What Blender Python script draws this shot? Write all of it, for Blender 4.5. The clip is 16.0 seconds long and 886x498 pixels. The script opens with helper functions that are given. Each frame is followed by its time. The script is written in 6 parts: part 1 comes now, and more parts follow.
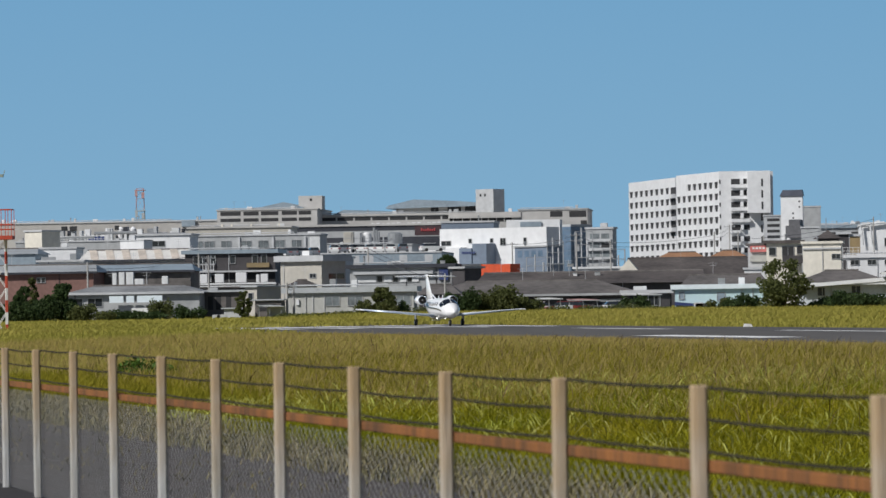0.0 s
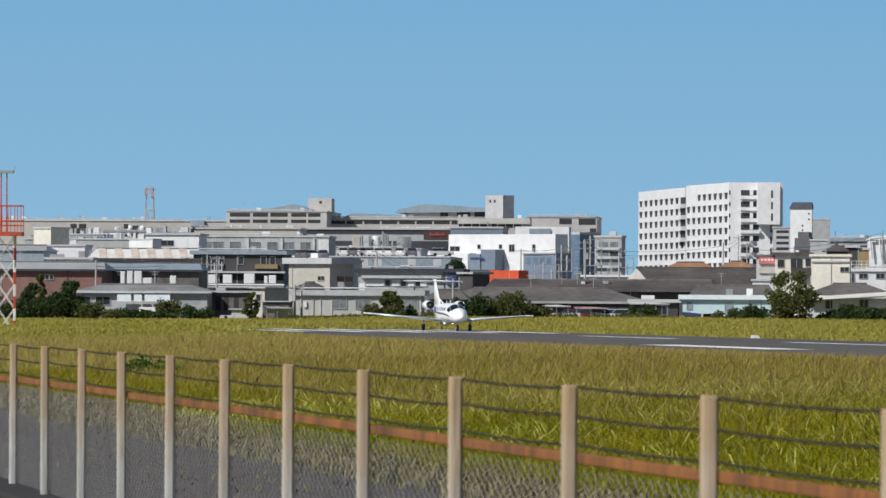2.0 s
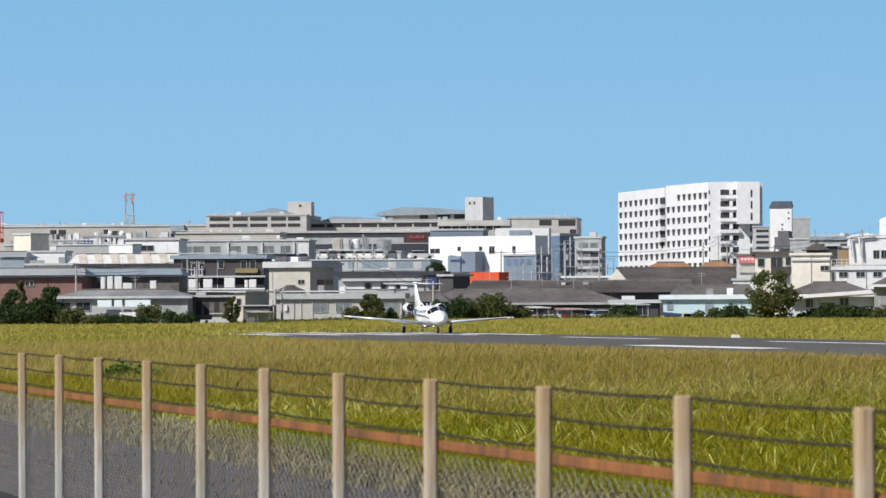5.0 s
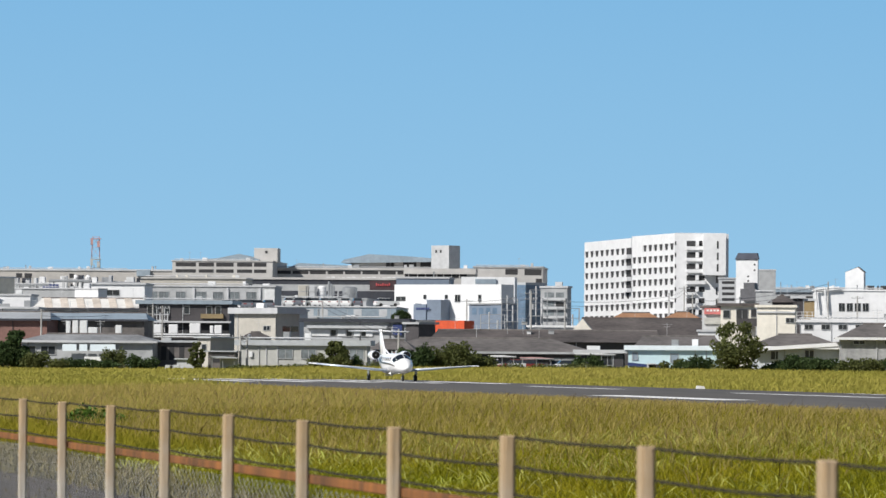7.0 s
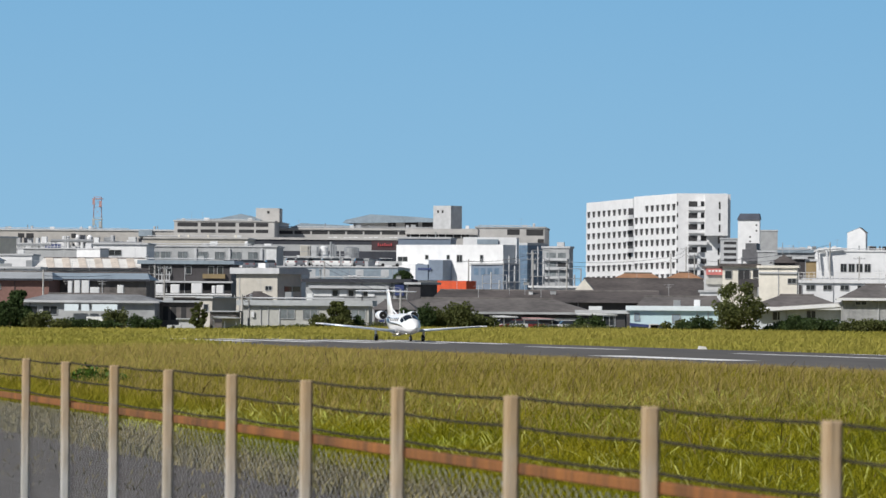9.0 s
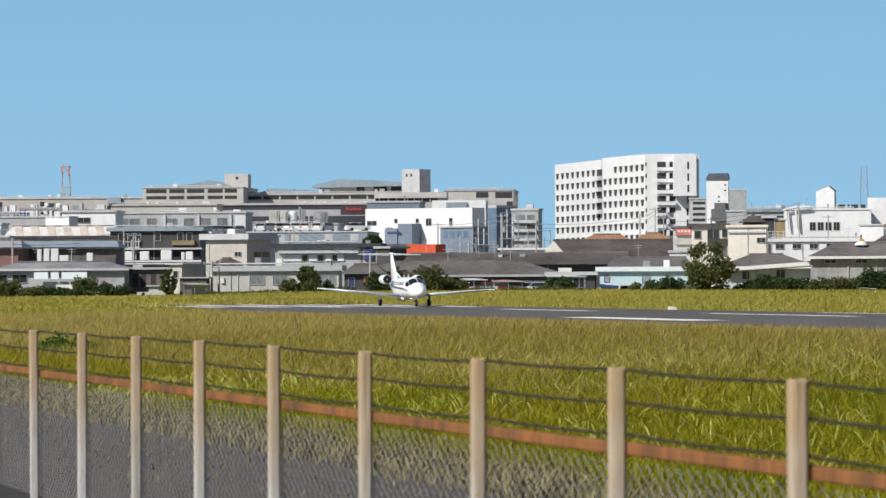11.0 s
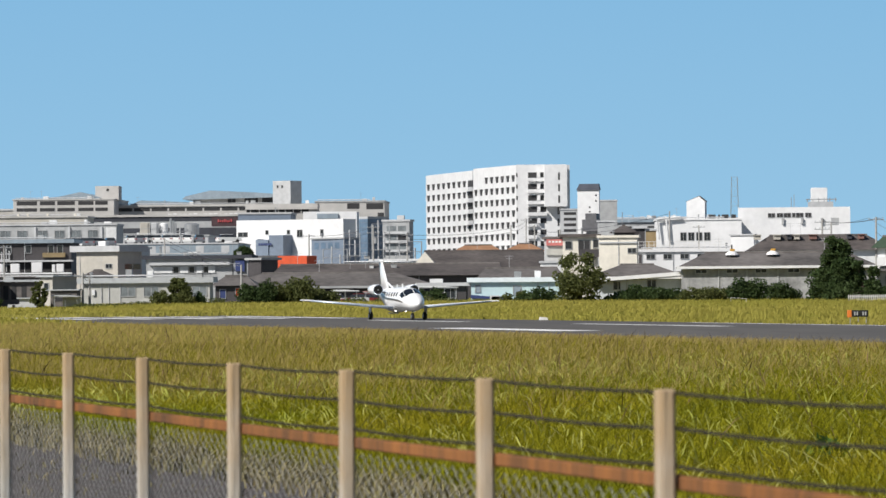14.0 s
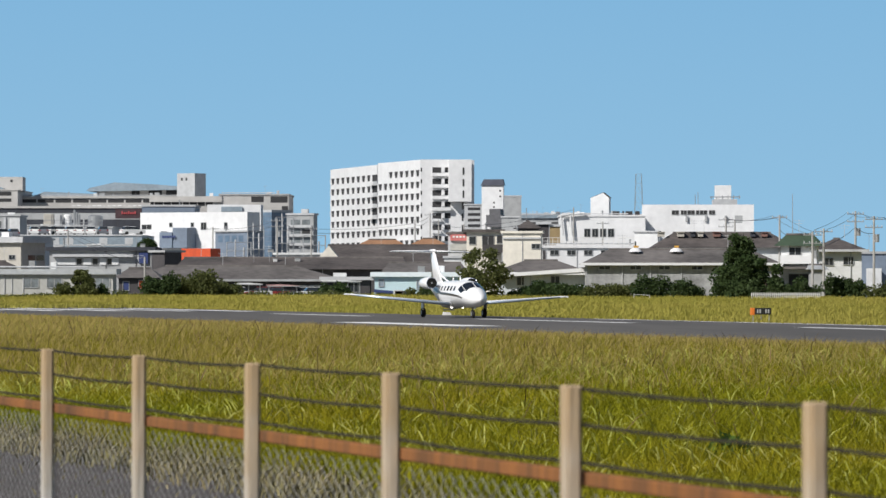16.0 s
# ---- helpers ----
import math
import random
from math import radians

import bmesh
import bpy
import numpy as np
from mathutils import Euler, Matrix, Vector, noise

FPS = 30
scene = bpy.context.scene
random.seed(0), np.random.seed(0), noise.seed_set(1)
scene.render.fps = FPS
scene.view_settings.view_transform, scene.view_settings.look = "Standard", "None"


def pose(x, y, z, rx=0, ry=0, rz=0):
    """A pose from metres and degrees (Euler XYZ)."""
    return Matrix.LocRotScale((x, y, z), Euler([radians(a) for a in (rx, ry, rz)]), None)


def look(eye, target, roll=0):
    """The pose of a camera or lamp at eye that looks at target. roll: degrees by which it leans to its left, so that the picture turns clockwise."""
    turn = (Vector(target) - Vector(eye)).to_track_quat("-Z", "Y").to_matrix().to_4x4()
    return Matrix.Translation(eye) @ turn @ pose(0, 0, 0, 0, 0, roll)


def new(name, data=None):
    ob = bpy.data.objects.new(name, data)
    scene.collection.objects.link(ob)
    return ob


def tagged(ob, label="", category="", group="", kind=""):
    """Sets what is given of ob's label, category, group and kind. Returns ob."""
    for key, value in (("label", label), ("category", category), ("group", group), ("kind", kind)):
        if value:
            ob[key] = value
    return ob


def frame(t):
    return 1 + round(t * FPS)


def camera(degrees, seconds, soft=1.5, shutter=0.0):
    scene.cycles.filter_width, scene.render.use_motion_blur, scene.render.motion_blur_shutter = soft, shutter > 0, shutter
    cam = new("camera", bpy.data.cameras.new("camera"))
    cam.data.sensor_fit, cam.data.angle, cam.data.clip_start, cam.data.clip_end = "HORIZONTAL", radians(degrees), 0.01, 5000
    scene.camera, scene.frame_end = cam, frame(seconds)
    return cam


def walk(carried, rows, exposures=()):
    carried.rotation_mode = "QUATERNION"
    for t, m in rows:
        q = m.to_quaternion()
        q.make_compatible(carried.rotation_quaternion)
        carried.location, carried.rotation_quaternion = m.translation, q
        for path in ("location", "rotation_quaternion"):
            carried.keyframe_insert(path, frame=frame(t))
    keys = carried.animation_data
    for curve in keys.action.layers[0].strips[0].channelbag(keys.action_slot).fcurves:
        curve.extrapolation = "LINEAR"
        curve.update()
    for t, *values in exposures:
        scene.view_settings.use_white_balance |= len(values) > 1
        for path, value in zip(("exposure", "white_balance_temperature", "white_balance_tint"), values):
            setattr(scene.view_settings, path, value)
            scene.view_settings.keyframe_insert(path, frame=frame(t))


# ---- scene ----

EYE = 1.83
cam = camera(10.0, 16.0, soft=1.5)
# focused on the jet: the fence close by is soft
cam.data.dof.use_dof, cam.data.dof.focus_distance, cam.data.dof.aperture_fstop = True, 330.0, 12.5
walk(cam, [
    (0.0, pose(-0.006, 0, EYE, 90.621, 0.910, 0.000)), (0.5, pose(-0.001, 0, EYE, 90.650, 0.473, -0.155)),
    (1.0, pose(-0.015, 0, EYE, 90.582, -0.009, -0.050)), (1.5, pose(-0.024, 0, EYE, 90.687, -0.306, 0.096)),
    (2.0, pose(-0.025, 0, EYE, 90.679, -0.266, 0.084)), (2.5, pose(-0.023, 0, EYE, 90.733, -0.284, -0.016)),
    (3.0, pose(-0.011, 0, EYE, 90.954, 0.006, 0.167)), (3.5, pose(0.001, 0, EYE, 90.828, 0.339, -0.057)),
    (3.7, pose(0.003, 0, EYE, 90.679, 0.398, -0.122)), (5.8, pose(0.011, 0, EYE, 90.728, 0.090, -0.286)),
    (6.0, pose(0.013, 0, EYE, 90.738, 0.081, -0.461)), (6.5, pose(0.007, 0, EYE, 90.932, -0.074, -0.763)),
    (7.0, pose(0.008, 0, EYE, 91.250, -0.366, -0.528)), (7.5, pose(0.006, 0, EYE, 91.275, -0.421, -0.431)),
    (8.0, pose(0.001, 0, EYE, 91.135, -0.559, -0.289)), (8.5, pose(-0.003, 0, EYE, 90.934, -0.714, -0.500)),
    (9.0, pose(-0.002, 0, EYE, 90.800, -0.418, -0.508)), (9.2, pose(-0.002, 0, EYE, 90.831, -0.561, -0.562)),
    (11.3, pose(0.020, 0, EYE, 90.360, 0.388, -0.876)), (11.5, pose(0.022, 0, EYE, 90.369, 0.408, -0.893)),
    (12.0, pose(0.026, 0, EYE, 90.270, 0.667, -1.054)), (12.5, pose(0.028, 0, EYE, 90.397, 0.522, -1.468)),
    (13.0, pose(0.028, 0, EYE, 90.468, 0.574, -2.019)), (13.5, pose(0.028, 0, EYE, 90.365, 0.422, -1.987)),
    (14.0, pose(0.030, 0, EYE, 90.502, 0.517, -2.302)), (14.5, pose(0.016, 0, EYE, 90.488, 0.067, -2.506)),
    (15.0, pose(0.004, 0, EYE, 90.523, -0.336, -2.730)), (15.5, pose(0.010, 0, EYE, 90.533, -0.118, -3.076)),
    (16.0, pose(0.017, 0, EYE, 90.435, 0.000, -3.395))],
    exposures=[(0.0, -0.30, 6450, 10), (1.0, -0.2, 6450, 10), (2.0, -0.1, 6500, 10), (3.7, 0.0, 6500, 10), (5.8, 0.2, 6580, 10), (7.0, 0.15, 6600, 10), (8.5, -0.05, 6550, 10),
               (9.2, 0.02, 6550, 10), (11.3, 0.12, 6680, 10), (14.5, 0.12, 6680, 10), (16.0, 0.04, 6600, 10)])

# ---- daylight ----
SUN = Vector((-0.63, -0.55, 0.70)).normalized()
world = bpy.data.worlds.new("sky")
scene.world = world
world.use_nodes = True
wn = world.node_tree
sky = wn.nodes.new("ShaderNodeTexSky")
sky.sky_type, sky.sun_disc = "NISHITA", False
sky.dust_density, sky.ozone_density = 0.3, 2.5
sky.sun_elevation = math.asin(SUN.z)
sky.sun_rotation = math.atan2(SUN.x, SUN.y)
wn.links.new(sky.outputs[0], wn.nodes["Background"].inputs[0])
wn.nodes["Background"].inputs[1].default_value = 0.053
sun = new("sun", bpy.data.lights.new("sun", "SUN"))
sun.data.energy, sun.data.angle, sun.data.color = 4.75, radians(0.53), (1.0, 0.97, 0.93)
sun.matrix_world = look(SUN * 100, (0, 0, 0))


# ---- materials ----
def mat(name, color, rough=0.75, var=0.12, scale=0.6, bump=0.0, metal=0.0, second=None, stretch=(1, 1, 1), pieces=0.0, thin=0.0, shift=False):
    """Two scales of mottling in object space, and a spread of value from piece to piece."""
    m = bpy.data.materials.new(name)
    m.use_nodes = True
    n, l = m.node_tree.nodes, m.node_tree.links
    p = n["Principled BSDF"]
    p.inputs["Roughness"].default_value, p.inputs["Metallic"].default_value = rough, metal
    co = n.new("ShaderNodeTexCoord")
    mp = n.new("ShaderNodeMapping")
    mp.inputs["Scale"].default_value = stretch
    l.new(co.outputs["Object"], mp.inputs["Vector"])
    if shift:
        info, far = n.new("ShaderNodeObjectInfo"), n.new("ShaderNodeMath")
        far.operation = "MULTIPLY"
        far.inputs[1].default_value = 60.0
        l.new(info.outputs["Random"], far.inputs[0])
        l.new(far.outputs[0], mp.inputs["Location"])
    a, b = n.new("ShaderNodeTexNoise"), n.new("ShaderNodeTexNoise")
    a.inputs["Scale"].default_value, a.inputs["Detail"].default_value = scale, 4
    b.inputs["Scale"].default_value, b.inputs["Detail"].default_value = scale * 7, 6
    l.new(mp.outputs[0], a.inputs["Vector"])
    l.new(mp.outputs[0], b.inputs["Vector"])
    mix = n.new("ShaderNodeMix")
    mix.data_type = "RGBA"
    c2 = second or tuple(c * (1 - 2.2 * var) for c in color)
    c1 = color if second else tuple(min(1, c * (1 + var)) for c in color)
    mix.inputs[6].default_value, mix.inputs[7].default_value = (*c1, 1), (*c2, 1)
    ramp = n.new("ShaderNodeMapRange")
    ramp.inputs[1].default_value, ramp.inputs[2].default_value = 0.35, 0.7
    add = n.new("ShaderNodeMath")
    add.operation = "MULTIPLY_ADD"
    add.inputs[1].default_value = 0.45
    l.new(b.outputs["Fac"], add.inputs[0])
    half = n.new("ShaderNodeMath")
    half.operation = "MULTIPLY"
    half.inputs[1].default_value = 0.6
    l.new(a.outputs["Fac"], half.inputs[0])
    l.new(half.outputs[0], add.inputs[2])
    l.new(add.outputs[0], ramp.inputs[0])
    l.new(ramp.outputs[0], mix.inputs[0])
    out = mix.outputs[2]
    if pieces:
        g = n.new("ShaderNodeNewGeometry")
        hs = n.new("ShaderNodeHueSaturation")
        mr = n.new("ShaderNodeMapRange")
        mr.inputs[3].default_value, mr.inputs[4].default_value = 1 - pieces, 1 + pieces
        l.new(g.outputs["Random Per Island"], mr.inputs[0])
        l.new(mr.outputs[0], hs.inputs["Value"])
        l.new(out, hs.inputs["Color"])
        out = hs.outputs[0]
    l.new(out, p.inputs["Base Color"])
    if thin:
        p.inputs["Specular IOR Level"].default_value = 0.15
        tr, ms = n.new("ShaderNodeBsdfTranslucent"), n.new("ShaderNodeMixShader")
        ms.inputs[0].default_value = thin
        l.new(out, tr.inputs[0])
        l.new(p.outputs[0], ms.inputs[1])
        l.new(tr.outputs[0], ms.inputs[2])
        l.new(ms.outputs[0], n["Material Output"].inputs[0])
    if bump:
        bp = n.new("ShaderNodeBump")
        bp.inputs["Strength"].default_value, bp.inputs["Distance"].default_value = bump, 0.05
        l.new(b.outputs["Fac"], bp.inputs["Height"])
        l.new(bp.outputs[0], p.inputs["Normal"])
    return m


def glow(name, color, strength):
    m = bpy.data.materials.new(name)
    m.use_nodes = True
    p = m.node_tree.nodes["Principled BSDF"]
    p.inputs["Base Color"].default_value = (*color, 1)
    p.inputs["Emission Color"].default_value = (*color, 1)
    p.inputs["Emission Strength"].default_value = strength
    return m


WHITE = mat("white_render", (0.745, 0.75, 0.755), 0.85, 0.07, 0.12)
WHITE2 = mat("weathered_white_panel", (0.69, 0.70, 0.70), 0.7, 0.1, 0.2)
CREAM = mat("cream_render", (0.46, 0.435, 0.385), 0.85, 0.08, 0.2)
CREAM2 = mat("pale_cream_render", (0.72, 0.68, 0.59), 0.85, 0.08, 0.2)
BEIGE = mat("beige_siding", (0.44, 0.44, 0.41), 0.8, 0.1, 0.25)
TAN = mat("tan_panel", (0.44, 0.42, 0.395), 0.8, 0.1, 0.08)
GREY = mat("grey_concrete", (0.40, 0.41, 0.415), 0.85, 0.14, 0.12)
PALE = mat("pale_concrete", (0.50, 0.51, 0.52), 0.85, 0.1, 0.12)
DARK = mat("dark_slate_cladding", (0.050, 0.054, 0.066), 0.95, 0.12, 0.1)
BROWN = mat("dark_brown_siding", (0.060, 0.055, 0.058), 0.7, 0.15, 0.3)
BRICK = mat("red_brown_cladding", (0.22, 0.12, 0.10), 0.8, 0.15, 0.3)
TILE = mat("dark_clay_roof_tile", (0.098, 0.084, 0.078), 0.8, 0.28, 0.18, 0.3)
TILE2 = mat("grey_brown_roof_sheet", (0.145, 0.132, 0.125), 0.8, 0.26, 0.16, 0.2)
MOTTLED = mat("stained_grey_render", (0.36, 0.365, 0.37), 0.9, 0.24, 0.28, 0.1)
ORANGE_TILE = mat("terracotta_roof", (0.36, 0.19, 0.10), 0.8, 0.15, 0.4)
GREYROOF = mat("weathered_grey_sheet_roof", (0.27, 0.275, 0.28), 0.6, 0.2, 0.25)
ZINC = mat("grey_metal_roof", (0.46, 0.48, 0.49), 0.5, 0.1, 0.2, 0.0, 0.2)
BLUEGREY = mat("blue_grey_metal_roof", (0.27, 0.33, 0.38), 0.5, 0.12, 0.2)
RUSTROOF = mat("weathered_white_roof", (0.74, 0.72, 0.68), 0.7, 0.1, 0.3)
RUSTSHEET = mat("rust_brown_sheet", (0.62, 0.545, 0.47), 0.8, 0.15, 0.4)
CYAN = mat("pale_cyan_siding", (0.52, 0.68, 0.70), 0.7, 0.06, 0.2)
CYANROOF = mat("pale_blue_fascia", (0.72, 0.80, 0.83), 0.6, 0.06, 0.2)
BLUEWALL = mat("slate_blue_panel", (0.175, 0.22, 0.285), 0.6, 0.1, 0.15)
GREENROOF = mat("green_roof_sheet", (0.045, 0.075, 0.045), 0.6, 0.12, 0.3)
GLASS = mat("window_glass", (0.03, 0.035, 0.04), 0.12, 0.1, 0.2)
BLUEGLASS = mat("blue_curtain_glass", (0.13, 0.20, 0.285), 0.3, 0.2, 0.1)
TEAL = mat("curtained_window", (0.20, 0.225, 0.235), 0.35, 0.25, 0.4)
CPARK = mat("beige_car_park_concrete", (0.48, 0.468, 0.45), 0.85, 0.12, 0.06)
DARKTANK = mat("dark_grey_tank", (0.13, 0.13, 0.14), 0.6, 0.12, 0.3)
PINKSIGN = mat("faded_red_sign_face", (0.60, 0.19, 0.18), 0.5, 0.1, 0.4)
LAMPGLASS = mat("clear_lamp_glass", (0.6, 0.62, 0.64), 0.15, 0.05, 1.0)
# near-black colour that stands in for shade inside openings, recesses and unlit windows
SHADEHOLE = mat("opening_shade_dark", (0.04, 0.04, 0.042), 0.9, 0.1, 0.3)
FRAME = mat("aluminium_frame", (0.5, 0.5, 0.5), 0.45, 0.05, 0.5, 0.0, 0.6)
STEEL = mat("galvanised_steel", (0.42, 0.43, 0.44), 0.45, 0.1, 0.8, 0.0, 0.6)
REDPAINT = mat("red_painted_steel", (0.50, 0.07, 0.035), 0.6, 0.1, 1.0)
# red paled by distance haze on the far mast, faded red on the carport
HAZY_FADED_RED = mat("hazy_faded_red_steel", (0.46, 0.27, 0.27), 0.7, 0.1, 1.0)
WHITEPAINT = mat("white_painted_steel", (0.75, 0.74, 0.72), 0.6, 0.08, 1.0)
REDSIGN = mat("red_sign_face", (0.48, 0.085, 0.09), 0.5, 0.05, 0.5)
ORANGE = mat("orange_tarpaulin", (0.62, 0.085, 0.025), 0.7, 0.12, 0.3)
BLUE = mat("blue_sheet", (0.03, 0.05, 0.16), 0.6, 0.1, 0.4)
PIPE = mat("concrete_pole", (0.40, 0.39, 0.37), 0.85, 0.1, 0.6)
WIRE = mat("black_cable", (0.05, 0.05, 0.055), 0.6, 0.05, 1.0)
CARWHITE = mat("white_car_paint", (0.75, 0.75, 0.74), 0.3, 0.03, 0.5)
CARDARK = mat("dark_car_paint", (0.14, 0.15, 0.17), 0.3, 0.03, 0.5)
CARRED = mat("red_car_paint", (0.20, 0.03, 0.028), 0.3, 0.03, 0.5)
RUBBER = mat("tyre_rubber", (0.025, 0.025, 0.025), 0.85, 0.1, 3.0)
SOIL = mat("grassy_soil", (0.17, 0.16, 0.022), 0.95, 0.2, 0.25, 0.5, 0.0, (0.22, 0.18, 0.04))
GRAVEL = mat("grey_gravel_road", (0.078, 0.064, 0.056), 0.95, 0.18, 0.8, 0.6, 0.0, (0.040, 0.033, 0.029))
ASPHALT = mat("worn_runway_asphalt", (0.115, 0.104, 0.092), 0.9, 0.18, 0.06, 0.2, 0.0, (0.062, 0.057, 0.052), (1.0, 0.12, 1.0))
MARKING = mat("runway_marking_paint", (0.86, 0.85, 0.83), 0.8, 0.12, 0.4)
BLADE = mat("green_grass_blade", (0.20, 0.225, 0.008), 0.7, 0.1, 0.10, 0, 0, (0.33, 0.28, 0.016), (1, 1, 1), 0.5, 0.45)
DULLBLADE = mat("olive_grass_blade", (0.24, 0.235, 0.018), 0.75, 0.1, 0.10, 0, 0, (0.36, 0.30, 0.035), (1, 1, 1), 0.25, 0.5)
FARBLADE = mat("yellow_green_grass_blade", (0.36, 0.345, 0.062), 0.8, 0.1, 0.03, 0, 0, (0.51, 0.43, 0.11), (1, 1, 1), 0.08, 0.5)
STRAW = mat("dry_seed_head", (0.56, 0.435, 0.16), 0.8, 0.15, 0.2, 0, 0, (0.46, 0.36, 0.11), (1, 1, 1), 0.12, 0.58)
PALEBLADE = mat("pale_grass_blade", (0.36, 0.40, 0.06), 0.5, 0.1, 0.2, 0, 0, (0.48, 0.44, 0.14), (1, 1, 1), 0.3, 0.3)
DARKSEED = mat("dark_seed_head", (0.10, 0.065, 0.03), 0.8, 0.15, 0.2, 0, 0, (0.15, 0.09, 0.04), (1, 1, 1), 0.3)
DRY = mat("dry_weed", (0.20, 0.16, 0.082), 0.85, 0.15, 0.5, 0, 0, (0.12, 0.115, 0.04), (1, 1, 1), 0.45)
LEAF = mat("dark_green_leaf", (0.045, 0.078, 0.028), 0.6, 0.15, 0.15, 0, 0, (0.07, 0.10, 0.036), (1, 1, 1), 0.25, 0.4)
LEAF2 = mat("olive_leaf", (0.09, 0.112, 0.036), 0.6, 0.15, 0.15, 0, 0, (0.14, 0.15, 0.055), (1, 1, 1), 0.25, 0.4)
WEED = mat("weed_leaf", (0.07, 0.13, 0.02), 0.6, 0.15, 0.5, 0, 0, (0.10, 0.17, 0.03), (1, 1, 1), 0.4, 0.3)
BARK = mat("bark", (0.10, 0.075, 0.055), 0.9, 0.2, 1.5, 0.4)
POST = mat("weathered_fence_post", (0.55, 0.56, 0.57), 0.85, 0.12, 1.2, 0.2, 0, (0.34, 0.32, 0.28), (4, 4, 0.5), 0, 0, True)


def rust_stain(m, color, z0, z1):
    """A brown run-off stain over the upper part of a thing, ragged below."""
    n, l = m.node_tree.nodes, m.node_tree.links
    p = n["Principled BSDF"]
    old = p.inputs["Base Color"].links[0].from_socket
    co, sep, ns = n.new("ShaderNodeTexCoord"), n.new("ShaderNodeSeparateXYZ"), n.new("ShaderNodeTexNoise")
    ns.inputs["Scale"].default_value = 5.0
    l.new(co.outputs["Object"], sep.inputs[0])
    l.new(co.outputs["Object"], ns.inputs["Vector"])
    add = n.new("ShaderNodeMath")
    add.operation = "MULTIPLY_ADD"
    add.inputs[1].default_value = 0.6
    l.new(ns.outputs["Fac"], add.inputs[0])
    l.new(sep.outputs["Z"], add.inputs[2])
    mr = n.new("ShaderNodeMapRange")
    mr.inputs[1].default_value, mr.inputs[2].default_value = z0, z1
    mr.inputs[4].default_value = 0.85
    l.new(add.outputs[0], mr.inputs[0])
    mix = n.new("ShaderNodeMix")
    mix.data_type = "RGBA"
    l.new(mr.outputs[0], mix.inputs[0])
    l.new(old, mix.inputs[6])
    mix.inputs[7].default_value = (*color, 1)
    l.new(mix.outputs[2], p.inputs["Base Color"])


rust_stain(POST, (0.42, 0.285, 0.145), 1.55, 2.3)
RUST = mat("rusty_top_rail", (0.36, 0.135, 0.034), 0.95, 0.15, 0.5, 0.3, 0, (0.085, 0.042, 0.020), (8, 0.5, 0.5), 0, 0, True)
BASEDARK = mat("dark_base_strip", (0.022, 0.019, 0.018), 0.95, 0.2, 1.5, 0.4, 0, (0.036, 0.030, 0.028))
BARB = mat("dark_rusted_wire", (0.030, 0.024, 0.012), 0.95, 0.15, 2.0)
CHAIN = mat("galvanised_chain_link", (0.56, 0.55, 0.54), 0.40, 0.15, 2.0, 0, 0.35)
JETWHITE = mat("glossy_white_aircraft_paint", (0.88, 0.88, 0.88), 0.22, 0.02, 0.5)
JETSTRIPE = mat("dark_bronze_stripe", (0.07, 0.06, 0.045), 0.3, 0.05, 0.5)
WINGBLUE = mat("blue_wing_leading_edge", (0.42, 0.50, 0.60), 0.3, 0.05, 0.5, 0, 0.35)
POLISHED = mat("polished_leading_edge", (0.60, 0.66, 0.74), 0.25, 0.04, 0.8, 0, 0.9)
COCKPIT = mat("cockpit_glass", (0.012, 0.014, 0.018), 0.06, 0.05, 0.5)
# near-black for the shade inside the engine intakes
INTAKE = mat("intake_shade_black", (0.004, 0.004, 0.004), 1.0, 0.05, 1.0)
LAMP = glow("landing_lamp", (1.0, 0.97, 0.9), 6.0)
SIGNBLACK = mat("black_sign_face", (0.015, 0.015, 0.015), 0.5, 0.05, 1.0)
SIGNORANGE = mat("orange_sign_end", (0.75, 0.20, 0.03), 0.6, 0.05, 1.0)


